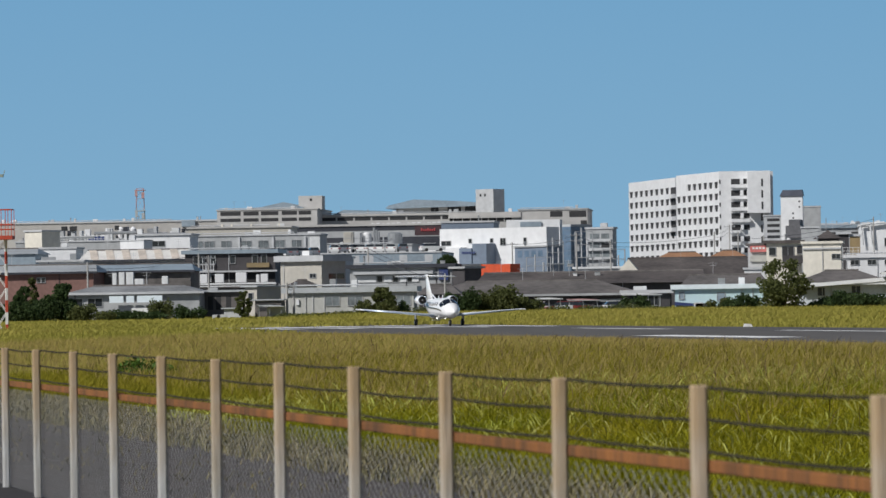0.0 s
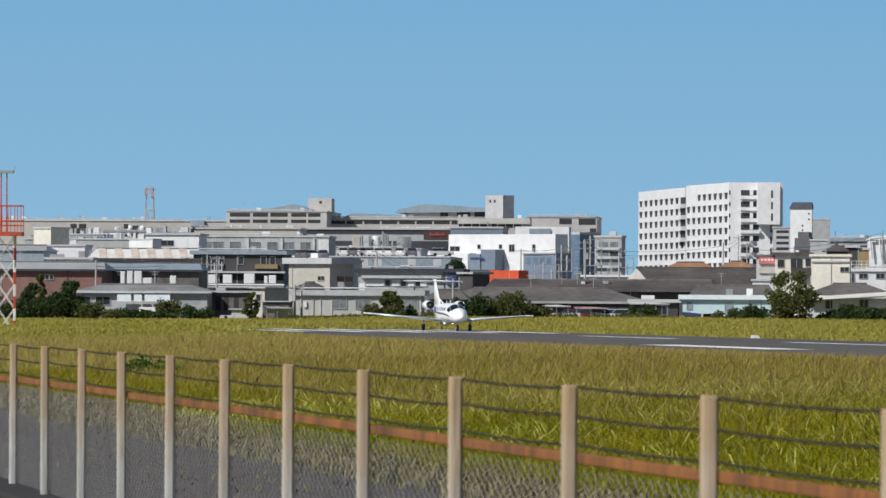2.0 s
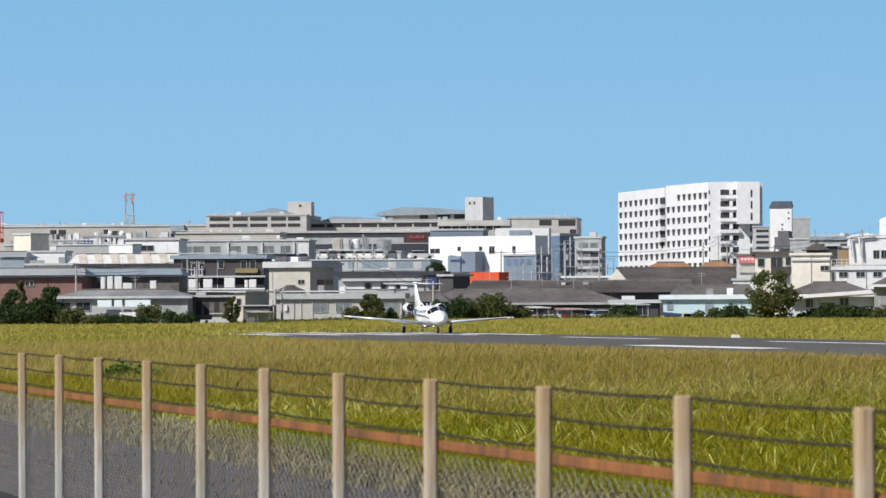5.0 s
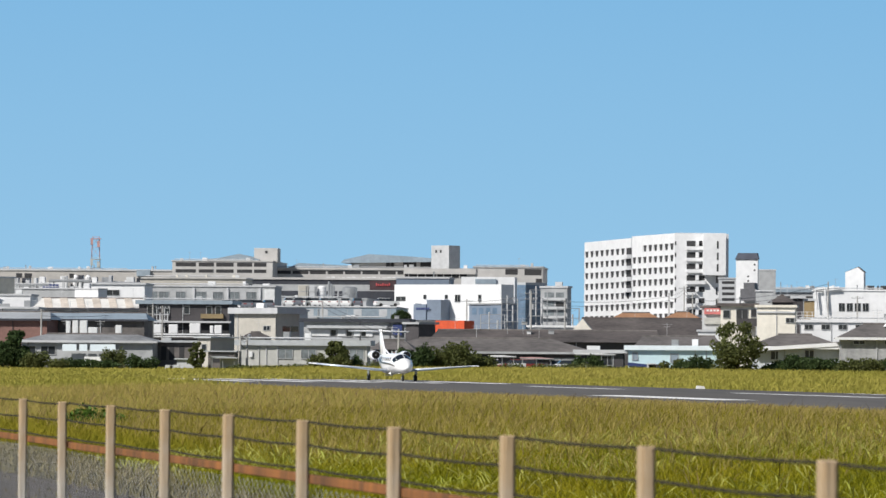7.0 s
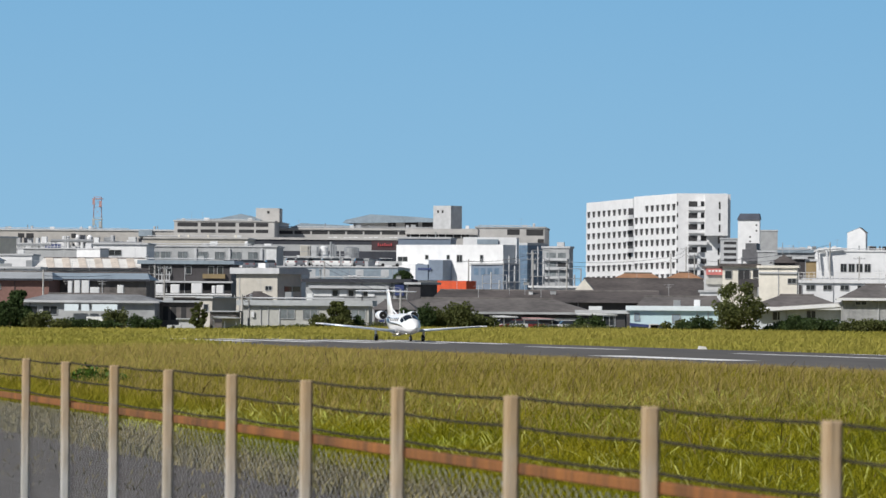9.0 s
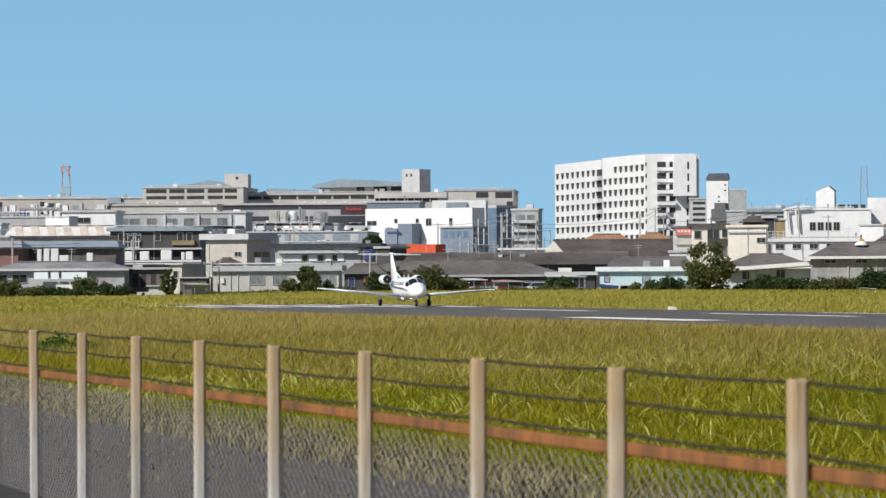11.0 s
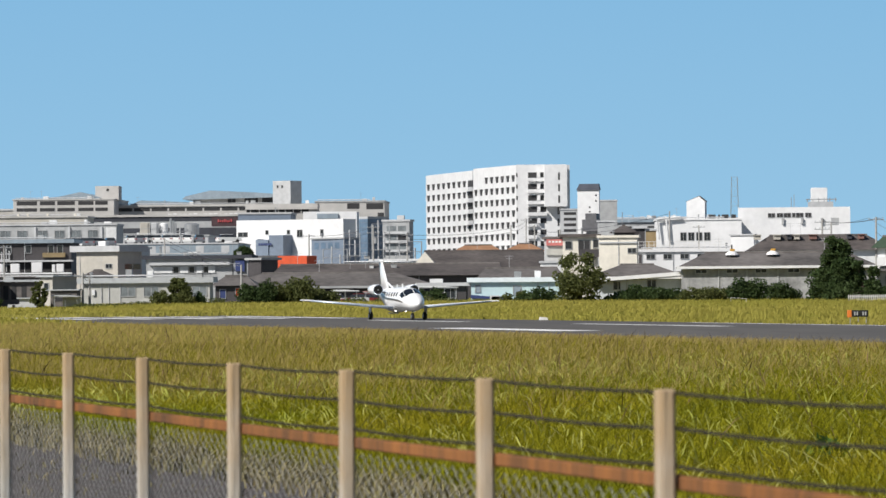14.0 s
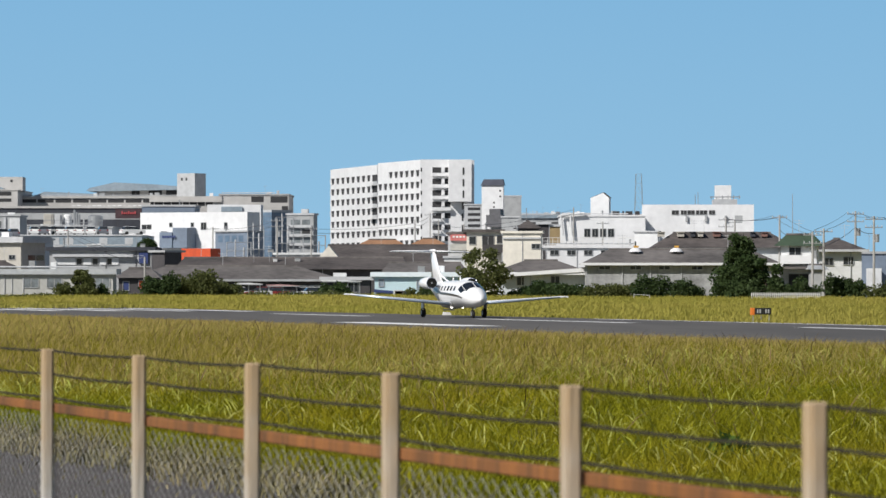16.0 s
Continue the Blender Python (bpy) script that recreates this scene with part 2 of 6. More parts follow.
# ---- building blocks ----
class Form:
    """A mesh in the making: boxes, bars, prisms and lathed or lofted forms in one bmesh."""

    def __init__(self):
        self.bm = bmesh.new()

    def box(self, x0, x1, y0, y1, z0, z1, bevel=0.0):
        vs = [self.bm.verts.new((x, y, z)) for z in (z0, z1) for x, y in ((x0, y0), (x1, y0), (x1, y1), (x0, y1))]
        fs = [self.bm.faces.new([vs[i] for i in q]) for q in ((3, 2, 1, 0), (4, 5, 6, 7), (0, 1, 5, 4), (1, 2, 6, 5), (2, 3, 7, 6), (3, 0, 4, 7))]
        if bevel:
            es = list({e for f in fs for e in f.edges})
            bmesh.ops.bevel(self.bm, geom=es, offset=bevel, segments=1, affect="EDGES")
        return self

    def prism(self, outline, y0, y1):
        """An outline in x and z, drawn out from y0 to y1."""
        a = [self.bm.verts.new((x, y0, z)) for x, z in outline]
        b = [self.bm.verts.new((x, y1, z)) for x, z in outline]
        k = len(outline)
        self.bm.faces.new(a)
        self.bm.faces.new(b[::-1])
        for i in range(k):
            self.bm.faces.new((a[i], b[i], b[(i + 1) % k], a[(i + 1) % k]))
        return self

    def bar(self, p, q, r0, r1=None, k=6):
        p, q = Vector(p), Vector(q)
        r1 = r0 if r1 is None else r1
        t = (q - p).to_track_quat("Z", "Y")
        ring = [[self.bm.verts.new(c + t @ Vector((r * math.cos(2 * math.pi * (i + 0.5) / k), r * math.sin(2 * math.pi * (i + 0.5) / k), 0))) for i in range(k)]
                for c, r in ((p, r0), (q, r1))]
        self.bm.faces.new(ring[0][::-1])
        self.bm.faces.new(ring[1])
        for i in range(k):
            j = (i + 1) % k
            self.bm.faces.new((ring[0][i], ring[0][j], ring[1][j], ring[1][i]))
        return self

    def loft(self, rings):
        rows = [[self.bm.verts.new(p) for p in r] for r in rings]
        k = len(rows[0])
        for a, b in zip(rows, rows[1:]):
            for i in range(k):
                self.bm.faces.new((a[i], a[(i + 1) % k], b[(i + 1) % k], b[i]))
        self.bm.faces.new(rows[0][::-1])
        self.bm.faces.new(rows[-1])
        return self

    def hip(self, x0, x1, y0, y1, z0, z1, inset, over=0.0):
        """A hipped or gabled roof: the ridge runs along x, its ends drawn in by inset."""
        x0, x1, y0, y1 = x0 - over, x1 + over, y0 - over, y1 + over
        ym = (y0 + y1) / 2
        lo = [self.bm.verts.new(p) for p in ((x0, y0, z0), (x1, y0, z0), (x1, y1, z0), (x0, y1, z0))]
        r0, r1 = self.bm.verts.new((x0 + inset, ym, z1)), self.bm.verts.new((x1 - inset, ym, z1))
        for f in ((lo[0], lo[1], r1, r0), (lo[1], lo[2], r1), (lo[2], lo[3], r0, r1), (lo[3], lo[0], r0), (lo[3], lo[2], lo[1], lo[0])):
            self.bm.faces.new(f)
        return self

    def mesh(self, name, material, smooth=False):
        bmesh.ops.recalc_face_normals(self.bm, faces=self.bm.faces)
        me = bpy.data.meshes.new(name)
        self.bm.to_mesh(me)
        self.bm.free()
        me.materials.append(material)
        if smooth:
            me.polygons.foreach_set("use_smooth", [True] * len(me.polygons))
        return me


def part(name, form, material, parent, label="", smooth=False):
    ob = new(name, form.mesh(name, material, smooth))
    ob.parent = parent
    if label:
        tagged(ob, label)
    return ob


def thing(name, label, category, m, group="", kind=""):
    ob = new(name)
    ob.matrix_basis = m
    return tagged(ob, label, category, group, kind)


def solid(name, form, material, label, category, m=None, group="", kind="", smooth=False):
    ob = new(name, form.mesh(name, material, smooth))
    if m is not None:
        ob.matrix_basis = m
    return tagged(ob, label, category, group, kind)


# ---- the lie of the land ----
TURN = radians(11.0)                        # runway, road and fence all run this far off the y axis
CT, ST = math.cos(TURN), math.sin(TURN)


def lat_along(lat, along):
    return lat * CT - along * ST, lat * ST + along * CT


def smooth01(t):
    t = min(1.0, max(0.0, t))
    return t * t * (3 - 2 * t)


def ground_z(x, y):
    lat = x * CT + y * ST
    yy = min(650.0, max(150.0, y))
    field = -0.04 + 0.0006 * (yy - 386.0)                       # the runway falls gently towards the viewer
    field += (0.0015 * (yy - 318.0) - field) * smooth01((yy - 440.0) / 110.0)
    if lat < 3.5:
        return -0.6 + 0.75 * smooth01((3.4 - lat) / 2.6)
    return -0.6 + (field + 0.6) * smooth01((lat - 15.0) / 26.0)


def sheet(name, lats, alongs, lift, material, label, category, kind="structure"):
    bm = bmesh.new()
    rows = []
    for a in lats:
        row = []
        for b in alongs:
            x, y = lat_along(a, b)
            row.append(bm.verts.new((x, y, ground_z(x, y) + lift)))
        rows.append(row)
    for r, s in zip(rows, rows[1:]):
        for i in range(len(r) - 1):
            bm.faces.new((r[i], s[i], s[i + 1], r[i + 1]))
    f = Form()
    f.bm.free()
    f.bm = bm
    return solid(name, f, material, label, category, None, "", kind)


TOWN = mat("town_paving", (0.20, 0.20, 0.20), 0.9, 0.15, 0.05)
STEPS = [-600, -100, 0] + list(range(20, 760, 20))
sheet("ground", [-3500, -600, -60, -8, 0.5, 1.2, 1.8, 2.4, 3.0, 3.5, 8] + list(range(13, 45, 2)) + [50, 60, 70, 85, 100, 130, 200, 400, 900, 4000],
      [-3500] + STEPS + [1000, 1600, 2600, 4400], 0, SOIL, "grassy ground of the airfield and the town", "ground")
sheet("road", [4.9, 8, 10.5, 12.6, 13.1], STEPS, 0.012, GRAVEL, "grey gravel road inside the perimeter fence", "road")
sheet("runway", [52.0, 60, 68, 76, 85.6], STEPS[:-16] + [458], 0.02, ASPHALT, "worn grey asphalt runway", "runway")

f = Form()
edge = [f.bm.verts.new((x, 592.0, ground_z(x, 592.0) + 0.03)) for x in (-900, -60, 0, 60, 900)]
mid = [f.bm.verts.new((x, 650.0, ground_z(x, 650.0) + 0.03)) for x in (-900, -60, 0, 60, 900)]
far = [f.bm.verts.new((x, 2600.0, ground_z(x, 2600.0) + 0.03)) for x in (-900, -60, 0, 60, 900)]
for p, q in ((edge, mid), (mid, far)):
    for i in range(4):
        f.bm.faces.new((p[i], p[i + 1], q[i + 1], q[i]))
solid("pavement", f, TOWN, "grey paved ground of the town", "pavement", None, "", "structure")


def marking(lat0, lat1, a0, a1, label):
    k = max(2, int((a1 - a0) / 15) + 1)
    ob = sheet("runway_marking", [lat0, (lat0 + lat1) / 2, lat1], [a0 + (a1 - a0) * i / k for i in range(k + 1)], 0.030, MARKING, label, "marking")
    ob["group"] = "runway markings"


marking(63.2, 65.6, 243.0, 271.0, "broad worn white bar painted on the runway")
for a0, a1 in ((200, 233), (262, 294), (323, 351), (383, 412)):
    marking(77.3, 78.3, a0, a1, "white centre line dash painted on the runway")
marking(84.3, 84.9, -100, 293, "white edge line of the runway")
marking(53.2, 53.8, 205, 300, "white edge line of the runway")
for i in range(5):
    marking(64.5 + 4.3 * i, 66.3 + 4.3 * i, 397 - 4 * i, 446, "long white threshold stripe on the runway")


# ---- perimeter fence ----
FD = math.atan(1720 / 8961)
FOOT = Vector((0.939, 18.88, 0))            # one post; the others stand every 2.5 m from it
FDIR = Vector((-math.sin(FD), math.cos(FD), 0))
FTOP, FRAIL, FBASE, BAY = 1.512, 1.205, -0.60, 2.5


def build_fence():
    fence = thing("perimeter_fence", "chain-link perimeter fence with weathered posts, rusty rail and barbed wire", "fence",
                  Matrix.Translation((FOOT.x, FOOT.y, FBASE)) @ Matrix.Rotation(math.pi / 2 + FD, 4, "Z"))
    # local x runs along the fence, away from the viewer
    top, rail = FTOP - FBASE, FRAIL - FBASE
    w = 0.030
    f = Form().box(-w, w, -w, w, -0.05, top, 0.006)
    f.box(-w - 0.010, -w, -0.016, 0.016, 0.0, top - 0.004)
    pm = f.mesh("post", POST)
    railm = Form().box(0.0, BAY, -0.020, 0.020, -0.024, 0.024, 0.005).mesh("top_rail", RUST)
    wf = Form()
    rnd = random.Random(3)
    prev = (0.0, 0.0)
    for i in range(1, 9):
        nxt = (BAY * i / 8, -0.009 * math.sin(math.pi * i / 8))
        wf.bar((prev[0], 0, prev[1]), (nxt[0], 0, nxt[1]), 0.006, None, 5)
        prev = nxt
    for i in range(11):
        x = 0.10 + i * 0.23
        z = -0.010 * math.sin(math.pi * x / BAY)
        wf.bar((x - 0.008, -0.008, z - 0.010), (x + 0.008, 0.008, z + 0.010), 0.0018, None, 3)
        wf.bar((x - 0.008, 0.008, z + 0.010), (x + 0.008, -0.008, z - 0.010), 0.0018, None, 3)
    wirem = wf.mesh("barbed_wire", BARB)
    # raised near-black strip that gives the dark ground line at the fence foot
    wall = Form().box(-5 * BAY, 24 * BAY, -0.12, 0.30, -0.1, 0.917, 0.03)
    part("base_strip", wall, BASEDARK, fence, "near-black raised strip along the foot of the fence")
    # chain link: rows of kinked wire that hook into each other
    cf = Form()
    h = rail - 0.04
    reach, rise, r = 0.075, 0.030, 0.0013
    for j in range(int(h / rise)):
        rings = []
        for i in range(int(BAY / reach) + 1):
            p = Vector((min(BAY, i * reach), 0.003 * (i % 2) - 0.003 * (j % 2), rise * (j + (i + j) % 2)))
            rings.append([cf.bm.verts.new(p + d) for d in (Vector((r, r, 0)), Vector((-r, r, 0)), Vector((0, -1.4 * r, 0)))])
        for p, q in zip(rings, rings[1:]):
            for k in range(3):
                cf.bm.faces.new((p[k], p[(k + 1) % 3], q[(k + 1) % 3], q[k]))
    chainm = cf.mesh("chain_link", CHAIN)
    for k in range(-5, 24):
        x = BAY * k
        for nm, me, pz, px in (("post", pm, 0, x),):
            ob = new(nm, me)
            ob.parent, ob.location = fence, (px, 0, pz)
            ob.rotation_euler = (rnd.uniform(-.006, .006), rnd.uniform(-.006, .006), 0) if nm == "post" else (0, 0, 0)
        ob = new("top_rail", railm)
        ob.parent, ob.location = fence, (x, -0.055, rail + rnd.uniform(-.004, .004))
        for j in range(3):
            ob = new("barbed_wire", wirem)
            ob.parent, ob.location = fence, (x, -0.036, top - (0.010, 0.131, 0.253, 0.296)[j] + rnd.uniform(-.004, .004))
        ob = new("chain_link", chainm)
        ob.parent, ob.location = fence, (x, -0.05, 0.02)


build_fence()


# ---- grass ----
def field_of_blades(name, n, y0, y1, lat0, lat1, height, width, lean, material, label, seed, clump=0.0, spread=(-0.105, 0.175)):
    """Bent, tapering blades strewn over a stretch of the field, in one mesh."""
    rs = np.random.RandomState(seed)
    m = n * 4
    y = np.sqrt(rs.uniform(y0 ** 2, y1 ** 2, m))
    x = y * rs.uniform(spread[0], spread[1], m)
    lat = x * CT + y * ST
    keep = (lat > lat0) & (lat < lat1)
    if clump:
        den = 0.5 + 0.5 * np.sin(x * 1.7 + 2 * np.sin(y * 0.31)) * np.sin(y * 0.55 + 1.5 * np.sin(x * 0.9))
        keep &= rs.uniform(0, 1, m) > clump * (1 - den)
    x, y, lat = x[keep][:n], y[keep][:n], lat[keep][:n]
    n = len(x)
    z = np.array([ground_z(a, b) for a, b in zip(x, y)])
    h = np.array([height(a, b) for a, b in zip(lat, y)]) * rs.uniform(0.55, 1.15, n)
    wd = width * (0.55 + 0.45 * y / y1) * rs.uniform(0.6, 1.3, n)
    az = rs.uniform(0, 2 * np.pi, n)
    face = rs.uniform(-0.9, 0.9, n)
    bend = lean * h * rs.uniform(0.3, 1.3, n)
    wx, wy = np.cos(face) * wd / 2, np.sin(face) * wd / 2
    bx, by = np.cos(az) * bend + 0.10 * h, np.sin(az) * bend
    v = np.empty((n, 7, 3))
    for k, (t, s, o) in enumerate(((0, 1, 0), (0.5, 0.9, 0.22), (0.85, 0.6, 0.62))):
        drop = 1.0 if t < 0.8 else 0.97
        for side in (0, 1):
            q = -1 if side == 0 else 1
            v[:, 2 * k + side, 0] = x + bx * o + q * wx * s
            v[:, 2 * k + side, 1] = y + by * o + q * wy * s
            v[:, 2 * k + side, 2] = z + h * t * drop
    v[:, 6, 0], v[:, 6, 1], v[:, 6, 2] = x + bx, y + by, z + h * rs.uniform(0.8, 1.0, n)
    v[:, 0:2, 2] -= 0.03
    base = (np.arange(n) * 7)[:, None]
    quads = np.concatenate([base + np.array([[0, 1, 3, 2]]), base + np.array([[2, 3, 5, 4]])])
    tris = base + np.array([[4, 5, 6]])
    me = bpy.data.meshes.new(name)
    nl = quads.size + tris.size
    me.vertices.add(n * 7)
    me.vertices.foreach_set("co", v.ravel())
    me.loops.add(nl)
    me.loops.foreach_set("vertex_index", np.concatenate([quads.ravel(), tris.ravel()]).astype(np.int32))
    me.polygons.add(len(quads) + len(tris))
    me.polygons.foreach_set("loop_start", np.concatenate([np.arange(len(quads)) * 4, quads.size + np.arange(len(tris)) * 3]).astype(np.int32))
    me.update(calc_edges=True)
    me.materials.append(material)
    return tagged(new(name, me), label, "grass", "", "stuff")


def meadow_height(lat, y):
    return 0.42 + 0.40 * smooth01((lat - 14) / 8) - 0.50 * smooth01((lat - 33) / 16)


def verge_height(lat, y):
    return max(0.20 + 0.42 * smooth01((y - 285) / 60), meadow_height(lat, y))


field_of_blades("tall_grass", 150000, 40, 95, 14.0, 51, meadow_height, 0.015, 0.65, BLADE, "tall bright green grass beside the gravel road", 1, 0.6)
field_of_blades("tall_grass", 130000, 95, 160, 15, 51, meadow_height, 0.022, 0.55, DULLBLADE, "tall yellowish green grass between road and runway", 2, 0.5)
field_of_blades("tall_grass", 90000, 160, 270, 15.5, 51.3, verge_height, 0.035, 0.45, FARBLADE, "yellowish grass along the near side of the runway", 3, 0.3)
field_of_blades("tall_grass", 40000, 270, 560, 15.5, 51.6, verge_height, 0.10, 0.45, FARBLADE, "yellowish grass along the near side of the runway", 4, 0.2, (-0.105, 0.02))
field_of_blades("grass_beyond_threshold", 16000, 440, 640, 51.6, 90, lambda a, y: 0.35, 0.12, 0.5, FARBLADE, "yellowish grass beyond the end of the runway", 8, 0.2, (-0.105, 0.0))
field_of_blades("seed_stalks", 110000, 80, 240, 18, 50, lambda a, y: meadow_height(a, y) + 0.13, 0.020, 0.45, STRAW, "dry seed stalks standing above the grass", 5, 0.3)
field_of_blades("arching_blades", 9000, 40, 110, 14.5, 40, lambda a, y: meadow_height(a, y) + 0.06, 0.034, 1.1, PALEBLADE, "long pale arching grass blades", 12, 0.7)
field_of_blades("dark_seed_heads", 2600, 60, 200, 18, 48, lambda a, y: meadow_height(a, y) + 0.22, 0.026, 0.5, DARKSEED, "dark brown seed heads above the grass", 13, 0.5)
field_of_blades("dry_weeds", 60000, 42, 190, 12.2, 15.8, lambda a, y: 0.28, 0.03, 1.0, DRY, "dry straw-coloured weeds at the edge of the gravel road", 6, 0.6)
field_of_blades("road_weeds", 6000, 40, 190, 8.6, 12.6, lambda a, y: 0.10, 0.03, 1.2, DRY, "low dry weeds scattered over the gravel road", 9, 0.9)
field_of_blades("far_grass", 150000, 255, 680, 85.7, 175, lambda a, y: 0.22 + 0.5 * smooth01((a - 86) / 16), 0.075, 0.5, FARBLADE, "yellow-green grass beyond the runway", 7, 0.3, (-0.11, 0.19))


# ---- plants ----
def plant(name, label, category, x, y, blobs, leaf, n, material, seed, trunk=0.0, group=""):
    """A crown of many small leaves round a few limbs. Each blob: (x, y, z, rx, ry, rz) from the foot."""
    rs = np.random.RandomState(seed)
    if leaf > 0.1:
        leaf, n = leaf * 0.72, int(n * 1.9)
    root = thing(name, label, category, Matrix.Translation((x, y, ground_z(x, y))), group)
    if trunk:
        top = max(b[2] for b in blobs)
        f = Form().bar((0, 0, -0.1), (0.1, 0, top * 0.55), trunk, trunk * 0.6, 8)
        for b in blobs[:7]:
            f.bar((0.05, 0, top * 0.3), (b[0] * 0.8, b[1] * 0.8, b[2]), trunk * 0.45, trunk * 0.12, 5)
        part("trunk", f, BARK, root)
    else:
        f = Form()
        for b in blobs:
            f.bar((b[0], b[1], -0.1), (b[0] * 1.02, b[1], max(0.3, b[2])), 0.05, 0.02, 4)
        part("stems", f, BARK, root)
    vol = np.array([b[3] * b[4] * b[5] for b in blobs]) ** 0.8
    pick = rs.choice(len(blobs), n, p=vol / vol.sum())
    bl = np.array(blobs)[pick]
    d = rs.normal(size=(n, 3))
    d /= np.linalg.norm(d, axis=1)[:, None]
    rad = rs.uniform(0.25, 1.12, n) ** 0.7 * (1 + 0.16 * np.sin(5 * d[:, 0] + 3 * pick) * np.cos(4 * d[:, 2] + pick))
    c = bl[:, :3] + d * rad[:, None] * bl[:, 3:]
    c[:, 2] = np.maximum(c[:, 2], 0.08)
    a = rs.normal(size=(n, 3))
    a /= np.linalg.norm(a, axis=1)[:, None]
    b = np.cross(a, rs.normal(size=(n, 3)))
    b /= np.linalg.norm(b, axis=1)[:, None]
    s = leaf * rs.uniform(0.6, 1.3, n)[:, None]
    v = np.stack([c - a * s, c - b * s * 0.55, c + a * s, c + b * s * 0.55], 1)
    me = bpy.data.meshes.new("crown")
    me.from_pydata(v.reshape(-1, 3).tolist(), [], (np.arange(n)[:, None] * 4 + np.arange(4)).tolist())
    me.materials.append(material)
    ob = new("crown", me)
    ob.parent = root
    return root


# ---- the town: a plan of bearings u and heights v at a distance, turned into metres ----
K = 1.0 / 8961


def gx(u, y):
    return (u - 776) * K * y


def gz(v, y):
    return EYE + (532 - v) * K * y


class House:
    """A block with a lit front from u0 to um and, where it shows, a side from um to u1. Walls, roof and windows are its parts."""

    def __init__(self, name, label, category, u0, um, y, vtop, wall, u1=None, phi=None, depth=10.0, group=""):
        self.y, self.u0 = y, u0
        phi = radians(phi if phi is not None else (25 if u1 else 4))
        self.phi, self.w = phi, (um - u0) * K * y / math.cos(phi)
        self.d = (u1 - um) * K * y / math.sin(phi) if u1 else depth
        xm = gx(um, y)
        # the origin is the foot of the front's far end; local x runs along the front
        x, yy = xm - self.w * math.cos(phi), y + self.w * math.sin(phi)
        self.base = min(ground_z(x, yy), ground_z(xm, y)) - 0.05
        self.root = thing(name, label, category, Matrix.Translation((x, yy, self.base)) @ Matrix.Rotation(-phi, 4, "Z"), group)
        self.h = gz(vtop, y) - self.base
        self.wall = part("wall", Form().box(0, self.w, 0, self.d, 0, self.h), wall, self.root)
        if y < 800 and self.w > 5:
            self.dress()

    def dress(self):
        """Downpipes, outdoor units and a meter box on the front."""
        rs = random.Random(int(self.u0 * 3 + self.y))
        for i in range(1 + int(self.w / 9)):
            x = rs.uniform(0.3, self.w - 0.3)
            part("downpipe", Form().bar((x, -0.08, 0), (x, -0.08, self.h), 0.05, None, 6), rs.choice((PALE, GREY, BROWN)), self.root)
        for i in range(int(self.w / 11)):
            x, z = rs.uniform(0.4, self.w - 1.4), rs.choice((0.1, 0.1, min(2.9, self.h * 0.6)))
            a = part("outdoor_unit", Form().box(x, x + 0.85, -0.42, -0.02, z, z + 0.62, 0.02), WHITE2, self.root)
            part("fan_grille", Form().bar((x + 0.32, -0.43, z + 0.31), (x + 0.32, -0.42, z + 0.31), 0.24, None, 10), GREY, a)

    def px(self, u):
        """How far along the front a bearing lies."""
        return (u - self.u0) * K * self.y / math.cos(self.phi)

    def pz(self, v):
        return gz(v, self.y) - self.base

    def flat(self, material, t=0.35, over=0.25, clutter=True):
        f = Form().box(-over, self.w + over, -over, self.d + over, self.h, self.h + t)
        part("roof", f, material, self.root)
        if clutter:
            self.clutter(self.h + t)
        return self

    def clutter(self, z):
        """Small plant that stands on a flat roof: boxes, cowls and a pipe run."""
        rs = random.Random(int(self.u0 * 7 + self.y))
        n = int(self.w / 4.5)
        for i in range(n):
            a, b, c = rs.uniform(0.5, 1.6), rs.uniform(0.5, 1.0), rs.uniform(0.35, 1.0)
            x, y = rs.uniform(0.3, max(0.4, self.w - 2)), rs.uniform(0.3, min(3.0, self.d * 0.6))
            if rs.random() < 0.65:
                part("roof_unit", Form().box(x, x + a, y, y + b, z, z + c, 0.03), rs.choice((WHITE, WHITE2, PALE, GREY, STEEL)), self.root)
            elif rs.random() < 0.6:
                part("roof_cowl", Form().bar((x, y, z), (x, y, z + c * 1.3), 0.14, None, 8).bar((x, y, z + c * 1.3), (x, y, z + c * 1.3 + 0.15), 0.28, 0.1, 8), STEEL, self.root)
            else:
                part("aerial", Form().bar((x, y, z), (x, y, z + 2.2), 0.03, None, 4).bar((x - 0.5, y, z + 2.0), (x + 0.5, y, z + 2.0), 0.02, None, 4), STEEL, self.root)
        if self.w > 12:
            part("roof_pipe", Form().bar((0.5, 0.4, z + 0.25), (self.w * 0.8, 0.4, z + 0.25), 0.09, None, 6), PALE, self.root)

    def parapet(self, material, h=0.6):
        t = 0.25
        f = Form().box(0, self.w, 0, t, self.h, self.h + h).box(0, self.w, self.d - t, self.d, self.h, self.h + h)
        f.box(0, t, t, self.d - t, self.h, self.h + h).box(self.w - t, self.w, t, self.d - t, self.h, self.h + h)
        part("parapet", f, material, self.root)
        return self

    def hip(self, vridge, material, inset=2.0, over=0.5, edge=None):
        part("roof", Form().hip(0, self.w, 0, self.d, self.h, self.pz(vridge), inset, over), material, self.root)
        ym, zr = self.d / 2, self.pz(vridge)
        part("ridge_cap", Form().bar((inset - over, ym, zr + 0.03), (self.w - inset + over, ym, zr + 0.03), 0.14, None, 6), TILE2 if self.y < 700 else TILE, self.root)
        rs = random.Random(int(self.u0 + self.y))
